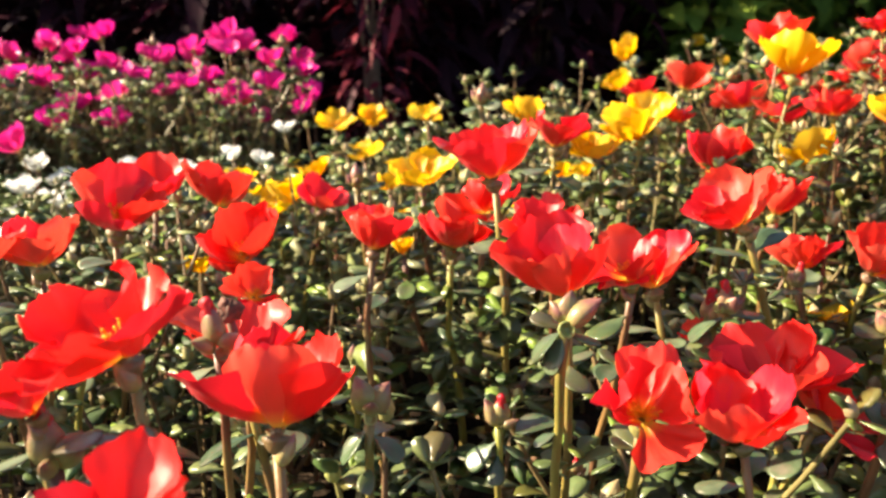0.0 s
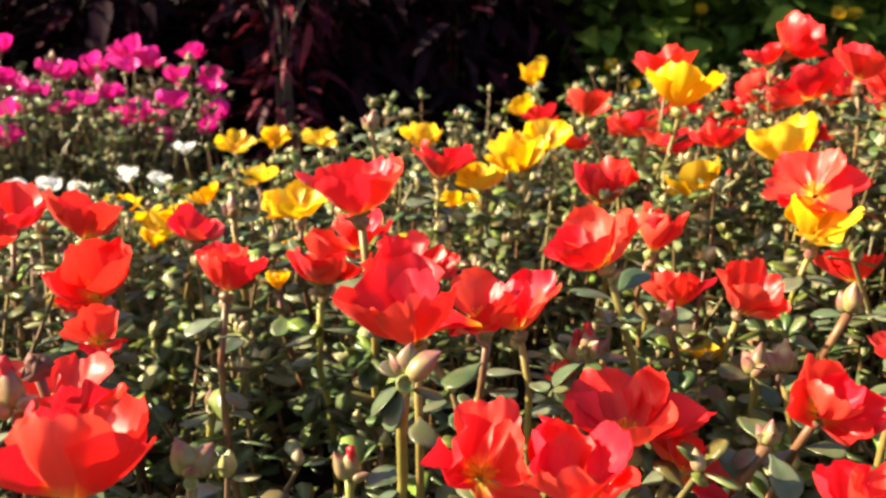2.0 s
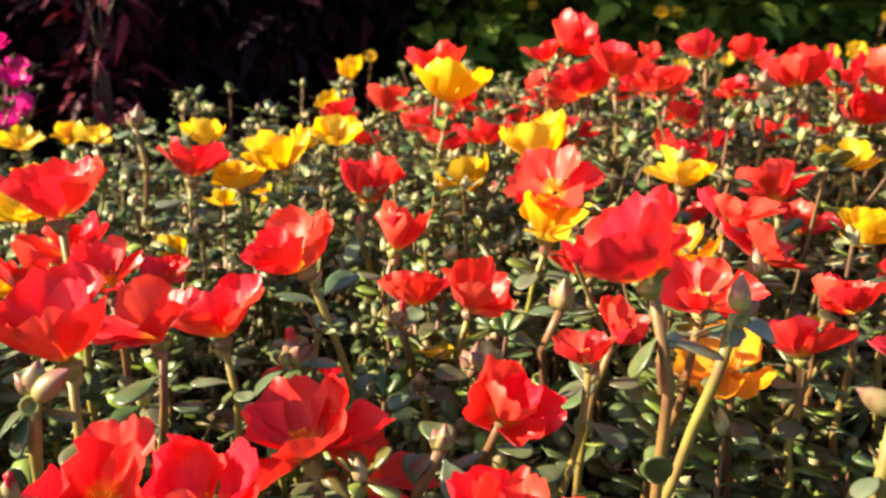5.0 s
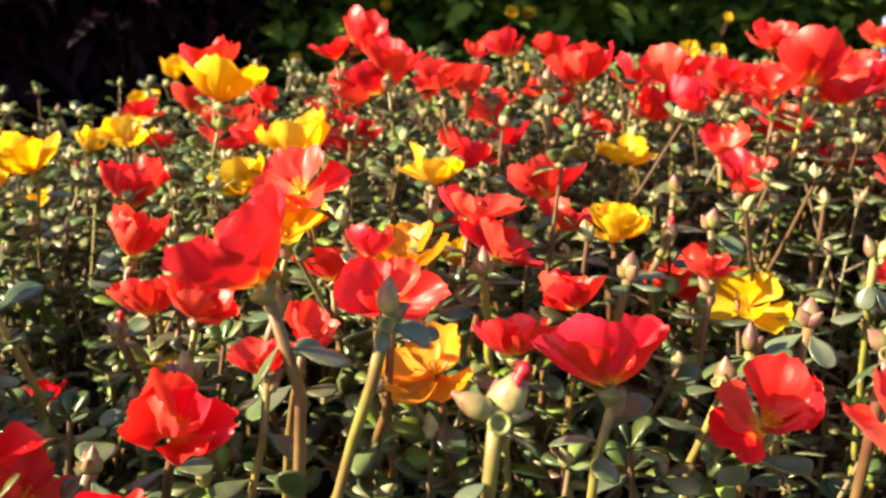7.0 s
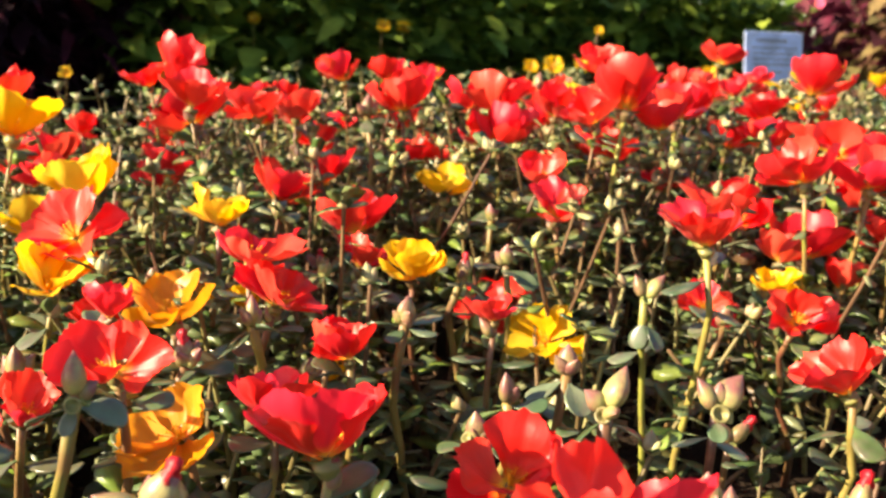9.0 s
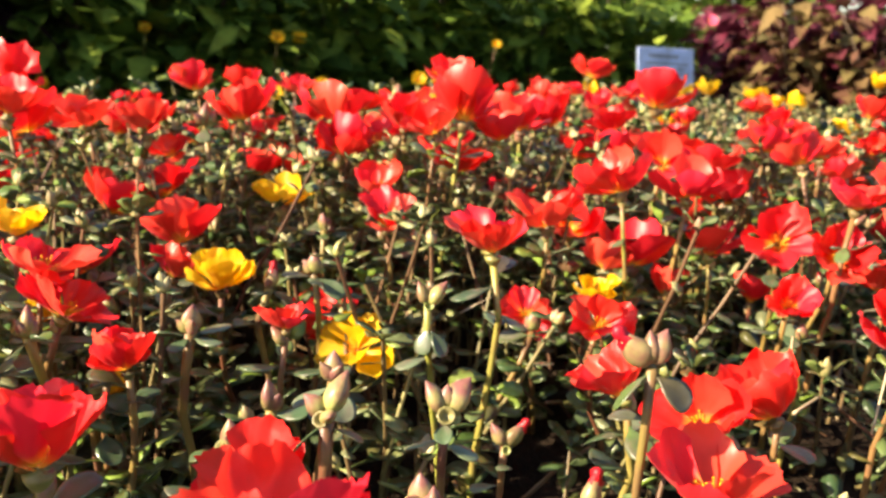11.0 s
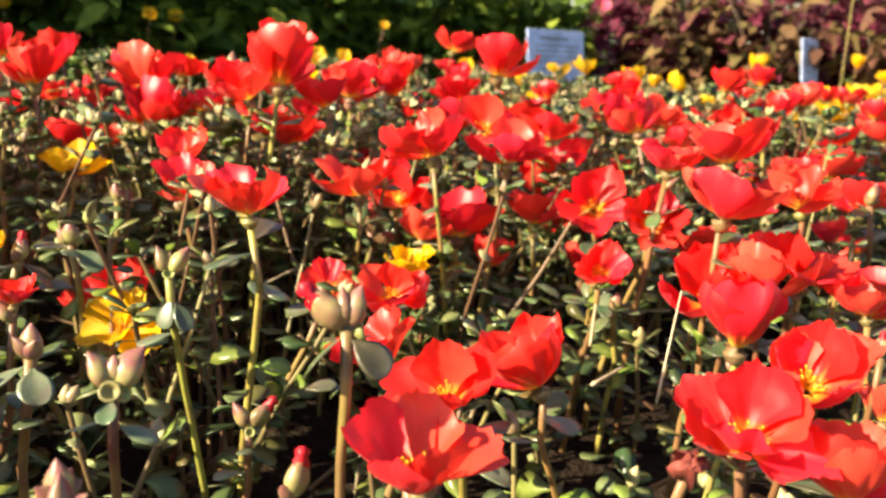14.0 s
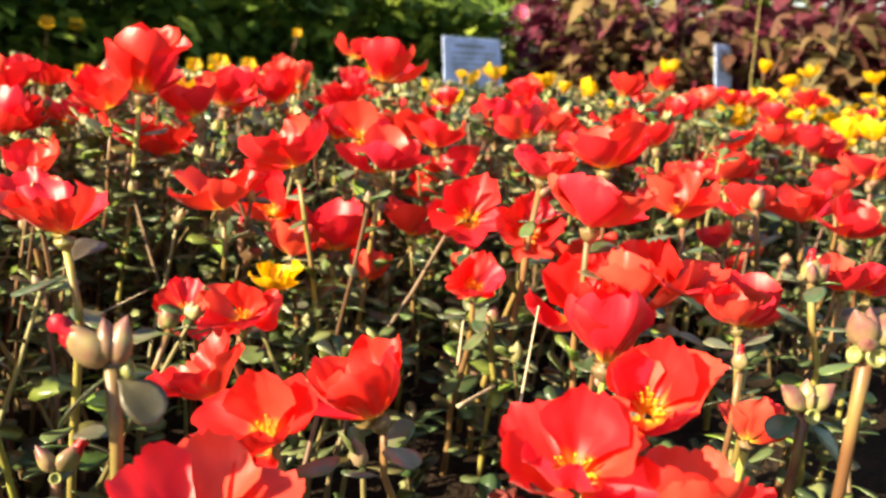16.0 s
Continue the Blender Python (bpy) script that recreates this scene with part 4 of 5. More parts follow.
bloom("yellow", 1.339, 1.085, 0.290, 0.0239, 10, 101, 0.25)
bloom("yellow", 2.051, 1.174, 0.336, 0.0400, 16, 107, 0.25)
bloom("yellow", 2.208, 1.048, 0.350, 0.0304, 11, 103, 0.25)
bloom("yellow", 2.281, 0.986, 0.347, 0.0345, 9, 124, 0.25)
bloom("yellow", 1.786, 0.784, 0.301, 0.0400, 10, 70, 0.25)
bloom("yellow", 1.615, 0.721, 0.280, 0.0382, 9, 74, 0.25)
bloom("yellow", 1.965, 0.844, 0.328, 0.0256, 8, 356, 0.25)
bloom("yellow", 2.079, 0.753, 0.342, 0.0273, 18, 11, 0.25)
bloom("yellow", 1.543, 0.514, 0.281, 0.0294, 15, 50, 0.25)
bloom("yellow", 1.517, 0.471, 0.286, 0.0308, 16, 32, 0.25)
bloom("yellow", 1.418, 0.609, 0.249, 0.0223, 11, 76, 0.25)
bloom("yellow", 1.483, 0.551, 0.236, 0.0188, 19, 18, 0.25)
bloom("yellow", 1.277, 0.728, 0.255, 0.0200, 14, 359, 0.25)
bloom("yellow", 1.694, 0.657, 0.286, 0.0278, 8, 341, 0.25)
bloom("yellow", 1.536, 0.716, 0.267, 0.0240, 17, 116, 0.25)
bloom("pink", -0.612, 1.645, 0.272, 0.0400, 20, 326, 0.12)
bloom("pink", -0.702, 1.638, 0.249, 0.0400, 20, 272, 0.12)
bloom("pink", -0.623, 1.532, 0.242, 0.0385, 20, 243, 0.12)
bloom("pink", -0.592, 1.524, 0.213, 0.0400, 20, 88, 0.12)
bloom("pink", -0.576, 1.577, 0.218, 0.0397, 20, 132, 0.12)
bloom("pink", -0.645, 1.470, 0.205, 0.0395, 20, 201, 0.12)
bloom("pink", -0.671, 1.419, 0.208, 0.0400, 20, 295, 0.12)
bloom("pink", -0.573, 1.409, 0.175, 0.0400, 20, 353, 0.12)
bloom("pink", -0.558, 1.301, 0.161, 0.0400, 20, 171, 0.12)
bloom("pink", -0.513, 1.413, 0.187, 0.0400, 20, 275, 0.12)
bloom("pink", -0.475, 1.302, 0.163, 0.0400, 20, 120, 0.12)
bloom("pink", -0.527, 1.094, 0.164, 0.0400, 20, 228, 0.12)
bloom("pink", -0.501, 1.632, 0.228, 0.0400, 20, 353, 0.12)
bloom("pink", -0.451, 1.633, 0.230, 0.0400, 20, 32, 0.12)
bloom("pink", -0.360, 1.536, 0.272, 0.0400, 20, 187, 0.12)
bloom("pink", -0.331, 1.537, 0.258, 0.0400, 20, 350, 0.12)
bloom("pink", -0.394, 1.523, 0.208, 0.0400, 20, 23, 0.12)
bloom("pink", -0.296, 1.580, 0.227, 0.0400, 20, 171, 0.12)
bloom("pink", -0.247, 1.576, 0.213, 0.0400, 20, 190, 0.12)
bloom("pink", -0.222, 1.514, 0.176, 0.0400, 20, 329, 0.12)
bloom("pink", -0.320, 1.461, 0.176, 0.0400, 20, 129, 0.12)
bloom("pink", -0.339, 1.410, 0.178, 0.0381, 20, 127, 0.12)
bloom("pink", -0.285, 1.404, 0.156, 0.0292, 20, 24, 0.12)
bloom("pink", -0.772, 1.635, 0.236, 0.0400, 20, 79, 0.12)
bloom("pink", -0.517, 1.521, 0.203, 0.0400, 20, 196, 0.12)
bloom("pink", -0.229, 1.457, 0.160, 0.0318, 20, 172, 0.12)
bloom("pink", -0.768, 1.474, 0.221, 0.0400, 20, 309, 0.12)
bloom("pink", -0.794, 1.411, 0.183, 0.0400, 20, 150, 0.12)
bloom("pink", -0.680, 1.304, 0.171, 0.0400, 20, 330, 0.12)
bloom("white", -0.385, 1.032, 0.128, 0.0300, 10, 180, 0.10)
bloom("white", -0.464, 1.081, 0.120, 0.0258, 10, 180, 0.10)
bloom("white", -0.282, 1.189, 0.132, 0.0221, 10, 180, 0.10)
bloom("white", -0.519, 1.135, 0.128, 0.0270, 10, 180, 0.10)
bloom("white", -0.234, 1.137, 0.135, 0.0192, 10, 180, 0.10)
bloom("white", -0.432, 0.978, 0.122, 0.0218, 10, 180, 0.10)
bloom("white", -0.461, 0.923, 0.112, 0.0222, 10, 180, 0.10)
bloom("white", -0.212, 1.198, 0.165, 0.0201, 10, 180, 0.10)
bloom("white", -0.364, 1.136, 0.129, 0.0231, 10, 180, 0.10)
bloom("white", -0.193, 0.675, 0.154, 0.0152, 10, 180, 0.10)
# near bud clusters, each with the buds and leaves that it carries
bud_cluster(0.279, 0.288, 0.250, (-0.035, 0.010), 0.0020, ((20, 6, 0.0140, False), (110, 55, 0.008, False)), ((100, -6, 0.0165, 0.003), (285, -12, 0.0145, 0.003), (200, -30, 0.010, 0.002), (40, 15, 0.012, 0.03)), ((190, 70, 0.006), (120, 60, 0.005)), STEM_GREEN)
bud_cluster(0.292, 0.221, 0.244, (-0.004, 0.008), 0.0019, ((285, 62, 0.0135, False), (95, 28, 0.0140, True), (110, 85, 0.0085, False), (10, 30, 0.009, False)), ((120, -15, 0.014, 0.004), (250, -10, 0.012, 0.02)), ((195, 65, 0.0075), (300, 20, 0.007)), STEM_GREEN)
bud_cluster(0.535, 0.187, 0.266, (0.004, 0.006), 0.0016, ((300, 48, 0.0160, True), (120, 18, 0.0125, False), (330, 10, 0.0115, False), (40, 25, 0.009, False)), ((150, -24, 0.0165, 0.002), (285, -30, 0.0175, 0.002), (60, 0, 0.013, 0.004), (330, 5, 0.013, 0.02)), ((120, 75, 0.006),), STEM_GREEN)
bud_cluster(0.716, 0.081, 0.272, (0.004, 0.006), 0.0018, ((300, 30, 0.0125, False), (120, 35, 0.013, False), (20, 10, 0.011, False), (250, 60, 0.008, False)), ((330, -20, 0.013, 0.004), (150, -10, 0.013, 0.004)), ((215, 75, 0.007), (290, 80, 0.006)))
bud_cluster(0.750, 0.114, 0.234, (0.004, 0.010), 0.0017, ((295, 50, 0.0125, False), (125, 48, 0.0125, False), (30, 12, 0.0095, False), (210, 30, 0.007, False)), ((150, -35, 0.0195, 0.003), (290, -12, 0.0145, 0.003), (100, -15, 0.015, 0.003), (20, 5, 0.012, 0.012)), ((205, 75, 0.0065),))
bud_cluster(0.752, 0.142, 0.238, (0.004, 0.008), 0.0012, ((20, 8, 0.0085, True),), ((120, 10, 0.013, 0.012), (300, 5, 0.012, 0.012)), ())
bud_cluster(0.436, 0.230, 0.247, (0.002, 0.010), 0.0020, ((70, 32, 0.0150, False), (300, 50, 0.009, False), (200, 70, 0.008, False)), ((290, -28, 0.0150, 0.003), (120, -10, 0.013, 0.004), (40, 5, 0.013, 0.012)), ((230, 60, 0.0065),))
bud_cluster(0.478, 0.225, 0.243, (0.002, 0.008), 0.0015, ((305, 34, 0.0120, False), (95, 40, 0.0140, False), (20, 8, 0.009, False)), ((300, -10, 0.014, 0.01), (120, -15, 0.014, 0.012), (210, -20, 0.010, 0.003)), ((205, 55, 0.0075), (150, 70, 0.006)))
bud_cluster(0.548, 0.287, 0.190, (0.0, 0.006), 0.0015, ((305, 32, 0.0120, False), (110, 38, 0.0140, True)), ((210, 10, 0.013, 0.008), (30, 20, 0.014, 0.006), (300, -5, 0.014, 0.02)), ((200, 60, 0.005),))
bud_cluster(0.527, 0.203, 0.205, (0.0, 0.006), 0.0015, ((100, 10, 0.0150, True), (250, 40, 0.008, False)), ((300, -10, 0.013, 0.006), (120, 0, 0.012, 0.008)), ())
bud_cluster(0.531, 0.335, 0.245, (0.022, 0.012), 0.0016, ((300, 25, 0.0115, False), (120, 35, 0.0135, False), (10, 10, 0.008, False)), ((240, -60, 0.0150, 0.010), (160, -40, 0.0155, 0.012), (100, -35, 0.0150, 0.020), (285, -8, 0.0180, 0.028), (40, 5, 0.014, 0.03)), ((200, 50, 0.006),), STEM_GREEN)
bud_cluster(0.045, 0.311, 0.222, (-0.002, 0.008), 0.0019, ((300, 40, 0.009, False), (60, 15, 0.0115, False), (110, 50, 0.0155, False)), ((262, -32, 0.0165, 0.002), (225, -48, 0.0165, 0.003), (95, -10, 0.014, 0.004), (260, -15, 0.011, 0.045)), ((180, 70, 0.0075),), STEM_GREEN)
bud_cluster(-0.026, 0.290, 0.196, (0.0, 0.006), 0.0015, ((285, 22, 0.0135, False), (80, 35, 0.0125, False), (160, 40, 0.008, False)), ((250, -40, 0.0165, 0.005), (110, -20, 0.0145, 0.008), (190, -30, 0.012, 0.02), (20, 10, 0.014, 0.01)), ((170, 60, 0.0055),), STEM_GREEN)
bud_cluster(0.024, 0.350, 0.160, (0.0, 0.006), 0.0015, ((60, 6, 0.0125, True), (280, 28, 0.0125, False), (110, 60, 0.009, False)), ((262, -38, 0.0185, 0.006), (100, -20, 0.0150, 0.008), (190, -45, 0.0150, 0.012), (330, 0, 0.013, 0.02)), (), STEM_GREEN)
bud_cluster(-0.107, 0.222, 0.213, (0.0, 0.006), 0.0019, ((290, 12, 0.0165, True), (80, 40, 0.0125, False), (180, 60, 0.009, False)), ((110, -10, 0.017, 0.004), (240, -20, 0.016, 0.004), (60, 35, 0.018, 0.01)), ())
bud_cluster(-0.075, 0.280, 0.225, (0.0, 0.006), 0.0015, ((300, 14, 0.0150, True), (110, 55, 0.0095, False), (230, 65, 0.009, False)), ((100, -5, 0.014, 0.004), (250, -15, 0.014, 0.006)), ((150, 70, 0.006),))
budded_stem(0.133, 0.397, 0.202, 0.0135, True)
budded_stem(0.261, 0.411, 0.218, 0.0156, False)
budded_stem(0.515, 0.440, 0.241, 0.0123, False)
budded_stem(0.492, 0.449, 0.233, 0.0133, True)
budded_stem(0.458, 0.203, 0.228, 0.0117, False)
budded_stem(0.912, 0.203, 0.247, 0.0155, True)
budded_stem(1.018, 0.306, 0.262, 0.0165, False)
budded_stem(0.031, 0.757, 0.258, 0.0180, False)
budded_stem(-0.060, 0.610, 0.218, 0.0153, False)
budded_stem(0.220, 0.413, 0.186, 0.0159, False)
budded_stem(0.134, 0.419, 0.189, 0.0167, True)
budded_stem(0.444, 0.307, 0.223, 0.0130, False)
budded_stem(0.330, 0.396, 0.221, 0.0144, True)
budded_stem(0.363, 0.412, 0.231, 0.0145, False)
budded_stem(-0.276, 1.589, 0.260, 0.0180, False)
budded_stem(-0.484, 1.538, 0.260, 0.0180, False)
budded_stem(0.516, 0.675, 0.303, 0.0168, False)
budded_stem(0.741, 0.797, 0.314, 0.0180, False)
bloom("red", 1.291, 0.580, 0.299, 0.0319, 10, 65, 0.20)
bloom("red", 0.908, 0.579, 0.287, 0.0390, 12, 55, 0.30)
bloom("red", 0.924, 0.521, 0.258, 0.0398, 12, 15, 0.30)
bloom("red", 0.879, 0.623, 0.282, 0.0363, 12, 95, 0.30)
bloom("red", 0.831, 0.724, 0.292, 0.0347, 12, 95, 0.30)
bloom("red", 0.938, 0.819, 0.318, 0.0288, 12, 55, 0.20)
bloom("red", 0.701, 0.693, 0.302, 0.0307, 12, 115, 0.30)
bloom("red", 0.624, 0.662, 0.311, 0.0340, 15, 15, 0.30)
bloom("red", 0.670, 0.719, 0.313, 0.0272, 12, 55, 0.30)
bloom("red", 0.625, 0.864, 0.268, 0.0232, 12, 55, 0.30)
bloom("red", 0.629, 0.700, 0.277, 0.0308, 20, 125, 0.20)
bloom("red", 0.701, 0.623, 0.277, 0.0286, 12, 55, 0.30)
bloom("red", 0.773, 0.625, 0.244, 0.0279, 12, 55, 0.30)
bloom("red", 1.157, 0.613, 0.275, 0.0302, 12, 55, 0.30)
bloom("red", 1.307, 0.634, 0.283, 0.0334, 12, 55, 0.30)
bloom("red", 1.187, 0.593, 0.281, 0.0302, 12, 55, 0.30)
bloom("red", 1.198, 0.451, 0.256, 0.0361, 12, 55, 0.30)
bloom("red", 1.028, 0.320, 0.255, 0.0311, 12, 55, 0.30)
bloom("red", 0.590, 0.758, 0.252, 0.0341, 12, 55, 0.30)
bloom("red", 0.813, 0.430, 0.239, 0.0296, 12, 15, 0.30)
bloom("red", 0.739, 0.455, 0.227, 0.0255, 12, 55, 0.30)
bloom("white", -0.418, 1.029, 0.118, 0.0264, 10, 180, 0.10)
bloom("white", -0.328, 1.134, 0.121, 0.0231, 10, 180, 0.10)
bloom("white", -0.379, 1.084, 0.130, 0.0258, 10, 180, 0.10)
bloom("white", -0.490, 1.029, 0.121, 0.0264, 10, 180, 0.10)
bloom("white", -0.417, 0.975, 0.113, 0.0218, 10, 180, 0.10)
bloom("yellow", -0.183, 0.786, 0.178, 0.0218, 15, 20, 0.30)
bloom("yellow", -0.143, 0.730, 0.165, 0.0204, 15, 340, 0.30)
bloom("yellow", -0.120, 0.838, 0.178, 0.0212, 15, 20, 0.30)
bloom("yellow", -0.042, 0.707, 0.194, 0.0196, 15, 20, 0.30)
bloom("yellow", 0.097, 0.739, 0.197, 0.0170, 15, 20, 0.30)
bloom("yellow", 0.126, 0.789, 0.188, 0.0182, 15, 20, 0.30)
budded_stem(0.456, 0.191, 0.229, 0.0128, False)
budded_stem(0.432, 0.389, 0.232, 0.0135, False)
budded_stem(0.424, 0.295, 0.214, 0.0123, False)
budded_stem(0.470, 0.304, 0.233, 0.0123, False)
budded_stem(0.219, 0.385, 0.199, 0.0152, False)
budded_stem(0.183, 0.318, 0.195, 0.0094, False)
bloom("red", 0.378, 0.462, 0.250, 0.0277, 20, 115, 0.30)
bloom("red", 0.399, 0.397, 0.218, 0.0195, 20, 85, 0.30)
bloom("red", 0.477, 0.386, 0.230, 0.0184, 20, 5, 0.30)
bloom("red", 0.298, 0.385, 0.250, 0.0185, 12, 45, 0.30)
bloom("red", 0.367, 0.686, 0.258, 0.0270, 12, 45, 0.30)
bloom("red", 0.265, 0.348, 0.224, 0.0195, 30, 145, 0.38)

# ---- leafy cover of the bed ----
def as_tris(verts, faces):
    tris = []
    for f in faces:
        for k in range(1, len(f) - 1):
            tris.append((f[0], f[k], f[k + 1]))
    return np.array([tuple(v) for v in verts], float), np.array(tris, int)


def sprig_arrays(height, seed, bushy=False, coarse=False):
    """A leafy shoot: stem, pairs of leaves, a rosette at the top and sometimes a bud."""
    rnd = random.Random(seed)
    V, T, I = [], [], []

    def put(v, t, mat):
        off = sum(len(a) for a in V)
        V.append(v)
        T.append(t + off)
        I.append(np.full(len(t), mat))

    lean = Vector((rnd.uniform(-0.4, 0.4), rnd.uniform(-0.4, 0.4), 1)).normalized()
    pts = bend((0, 0, 0), lean * height, lean, 5)
    v, f = tube(pts, [0.0017, 0.0016, 0.0015, 0.0014, 0.0013], 3 if coarse else 5, False)
    put(*as_tris(v, f), 1)

    def put_leaf(p, heading, rise, size):
        v, f = leaf_arrays(1, rnd.uniform(0.50, 0.72), 0.06, rnd.uniform(0, 0.35), rnd.uniform(-0.1, 0.35), coarse)
        v, t = as_tris(v, f)
        m = np.array(leaf_at(p, heading, rise, size, rnd.uniform(-0.5, 0.5)))
        put(v @ m[:3, :3].T + m[:3, 3], t, 0)

    w = rnd.uniform(0, 6.28)
    for i in (1, 2, 3):
        for k in range(2):
            p = pts[i].lerp(pts[i + 1], rnd.random() * 0.8)
            put_leaf(p, w + 3.14 * k + rnd.uniform(-0.4, 0.4), rnd.uniform(-0.3, 0.7), rnd.uniform(0.013, 0.024) * (1.0 if coarse else 0.84))
        w += 1.6
    for k in range(rnd.choice((4, 5, 5, 6))):
        put_leaf(pts[4], w + 1.3 * k, rnd.uniform(-0.1, 1.0), rnd.uniform(0.012, 0.022) * (1.0 if coarse else 0.84))
    for k in range(rnd.choice((2, 3)) if bushy else rnd.choice((0, 1))):
        s = rnd.uniform(0.008, 0.012)
        m = np.array(Matrix.Translation(pts[4]) @ turned((rnd.uniform(-0.5, 0.5), rnd.uniform(-0.5, 0.5), 1)) @ Matrix.Scale(s, 4))
        v, t = as_tris(*tube([(0, 0, 0), (0.02, 0, 0.18), (0.05, 0, 0.45), (0.05, 0, 0.75), (0.03, 0, 1.0)], [0.14, 0.30, 0.33, 0.20, 0.02], 5 if coarse else 8))
        put(v @ m[:3, :3].T + m[:3, 3], t, 2)
    return np.concatenate(V), np.concatenate(T), np.concatenate(I)


HEIGHTS = (0.05, 0.08, 0.11, 0.14, 0.17, 0.20)
SPRIGS = {h: [sprig_arrays(h, int(h * 1000) + i) for i in range(7)] for h in HEIGHTS}
BUDDED = {h: [sprig_arrays(h, 500 + int(h * 1000) + i, True) for i in range(7)] for h in HEIGHTS}
FAR_BUDDED = {h: [sprig_arrays(h, 500 + int(h * 1000) + i, True, True) for i in range(9)] for h in HEIGHTS}
FAR_SPRIGS = {h: [sprig_arrays(h, int(h * 1000) + i, False, True) for i in range(7)] for h in HEIGHTS}
MIXED = {h: SPRIGS[h] + BUDDED[h][:5] for h in HEIGHTS}


def foliage(name, label, places, runners=0, shoots=SPRIGS, leaf=LEAF):
    """One sheet of shoots over the places given as x, y, height."""
    V, T, I, off = [], [], [], 0
    rnd = random.Random(11)
    for x, y, h in places:
        hh = min(HEIGHTS, key=lambda c: abs(c - h))
        v, t, i = rnd.choice(shoots[hh])
        w = rnd.uniform(0, 6.28)
        c, s = math.cos(w), math.sin(w)
        q = v @ np.array([[c, s, 0], [-s, c, 0], [0, 0, h / hh]])
        V.append(q + (x, y, float(ground_z(x, y)) - 0.003))
        T.append(t + off)
        I.append(i)
        off += len(v)
    for k in range(runners):
        x, y = rnd.uniform(-0.2, 1.3), rnd.uniform(0.12, 0.6)
        w, up, reach = rnd.uniform(0, 6.28), rnd.uniform(0.25, 0.9), rnd.uniform(0.05, 0.12)
        p0 = Vector((x, y, float(ground_z(x, y)) + rnd.uniform(0.0, 0.02)))
        d = Vector((math.cos(w) * math.cos(up), math.sin(w) * math.cos(up), math.sin(up)))
        v, t = as_tris(*tube([p0, p0 + d * reach * 0.5 + Vector((0, 0, rnd.uniform(-0.006, 0.006))), p0 + d * reach], [0.0015, 0.0014, 0.0012], 6))
        V.append(v)
        T.append(t + off)
        I.append(np.full(len(t), 1))
        off += len(v)
    me = tri_mesh(name, np.concatenate(V), np.concatenate(T), [leaf, STEM_STUFF, BUD_STUFF], np.concatenate(I))
    tagged(new(name, me), label, "foliage", kind="stuff")


def in_bed(x, y):
    """The bed's outline: it ends in a ragged line before the shrubs."""
    edge = 1.22 + 0.25 * float(smooth(0.2, 1.8, x)) + 0.05 * math.sin(5 * x)
    front = -0.12 + 0.38 * max(0.0, x - 0.45) + 0.06 * noise.noise((x * 4, 2.0, 1.0))
    side = -0.55 + 0.10 * noise.noise((3.0, y * 4, 6.0)) - 0.25 * y
    far = 2.95 + 0.18 * noise.noise((8.0, y * 3, 4.0))
    return front < y < edge and side < x < far and not (x < -0.2 and y > 1.0)


def scatter(x0, x1, y0, y1, step, keep, low, high, rnd):
    out = []
    y = y0
    while y < y1:
        x = x0
        while x < x1:
            px, py = x + rnd.uniform(-0.5, 0.5) * step, y + rnd.uniform(-0.5, 0.5) * step
            if keep(px, py):
                full = float(canopy_z(px, py) - ground_z(px, py))
                patch = 0.5 + 0.5 * noise.noise((px * 7, py * 7, 5))
                h = full * rnd.uniform(low, high) * (0.8 + 0.35 * patch)
                out.append((px, py, max(0.04, min(0.21, h))))
            x += step
        y += step
    return out


rng = random.Random(21)
GAPS = ((0.50, 0.46, 0.055), (0.55, 0.58, 0.05), (0.72, 0.55, 0.04), (0.64, 0.39, 0.035), (0.0, 0.45, 0.04), (0.0, 0.54, 0.03), (0.31, 0.48, 0.035), (0.15, 0.60, 0.03), (0.80, 0.28, 0.05), (0.87, 0.37, 0.05), (1.06, 0.29, 0.09), (0.96, 0.27, 0.06), (0.665, 0.63, 0.04))


def bare(x, y):
    return any((x - a) ** 2 + (y - b) ** 2 < r * r for a, b, r in GAPS)


def near_bed(x, y):
    """The near part, with bare gaps where the soil lies dark."""
    return in_bed(x, y) and not bare(x, y) and noise.noise((x * 13, y * 13, 9)) > (0.09 if y < 0.42 else -0.08)


near_places = scatter(-0.5, 1.5, 0.0, 0.48, 0.030, near_bed, 0.35, 1.25, rng)
mid_places = scatter(-0.6, 1.5, 0.48, 0.62, 0.029, near_bed, 0.4, 1.25, rng)
far_places = scatter(-0.7, 1.7, 0.62, 1.6, 0.030, in_bed, 0.55, 1.2, rng) + scatter(1.5, 3.2, 0.0, 1.6, 0.034, in_bed, 0.6, 1.05, rng)
low_places = scatter(-0.5, 1.6, 0.12, 0.66, 0.026, lambda x, y: in_bed(x, y) and y > 0.22 and not bare(x, y) and noise.noise((x * 17, y * 17, 3)) > 0.2, 0.35, 0.65, rng)
foliage("purslane_foliage", "dense grey-green fleshy purslane leaves on reddish stems", near_places, 60, MIXED)
foliage("purslane_foliage", "grey-green purslane leaves and pale buds in the middle of the bed", mid_places, 0, FAR_BUDDED)
foliage("purslane_foliage", "low layer of grey-green purslane leaves between the stems", low_places, 0, FAR_SPRIGS)
foliage("purslane_foliage", "dense grey-green purslane leaves and pale buds towards the back of the bed", far_places, 0, FAR_BUDDED)
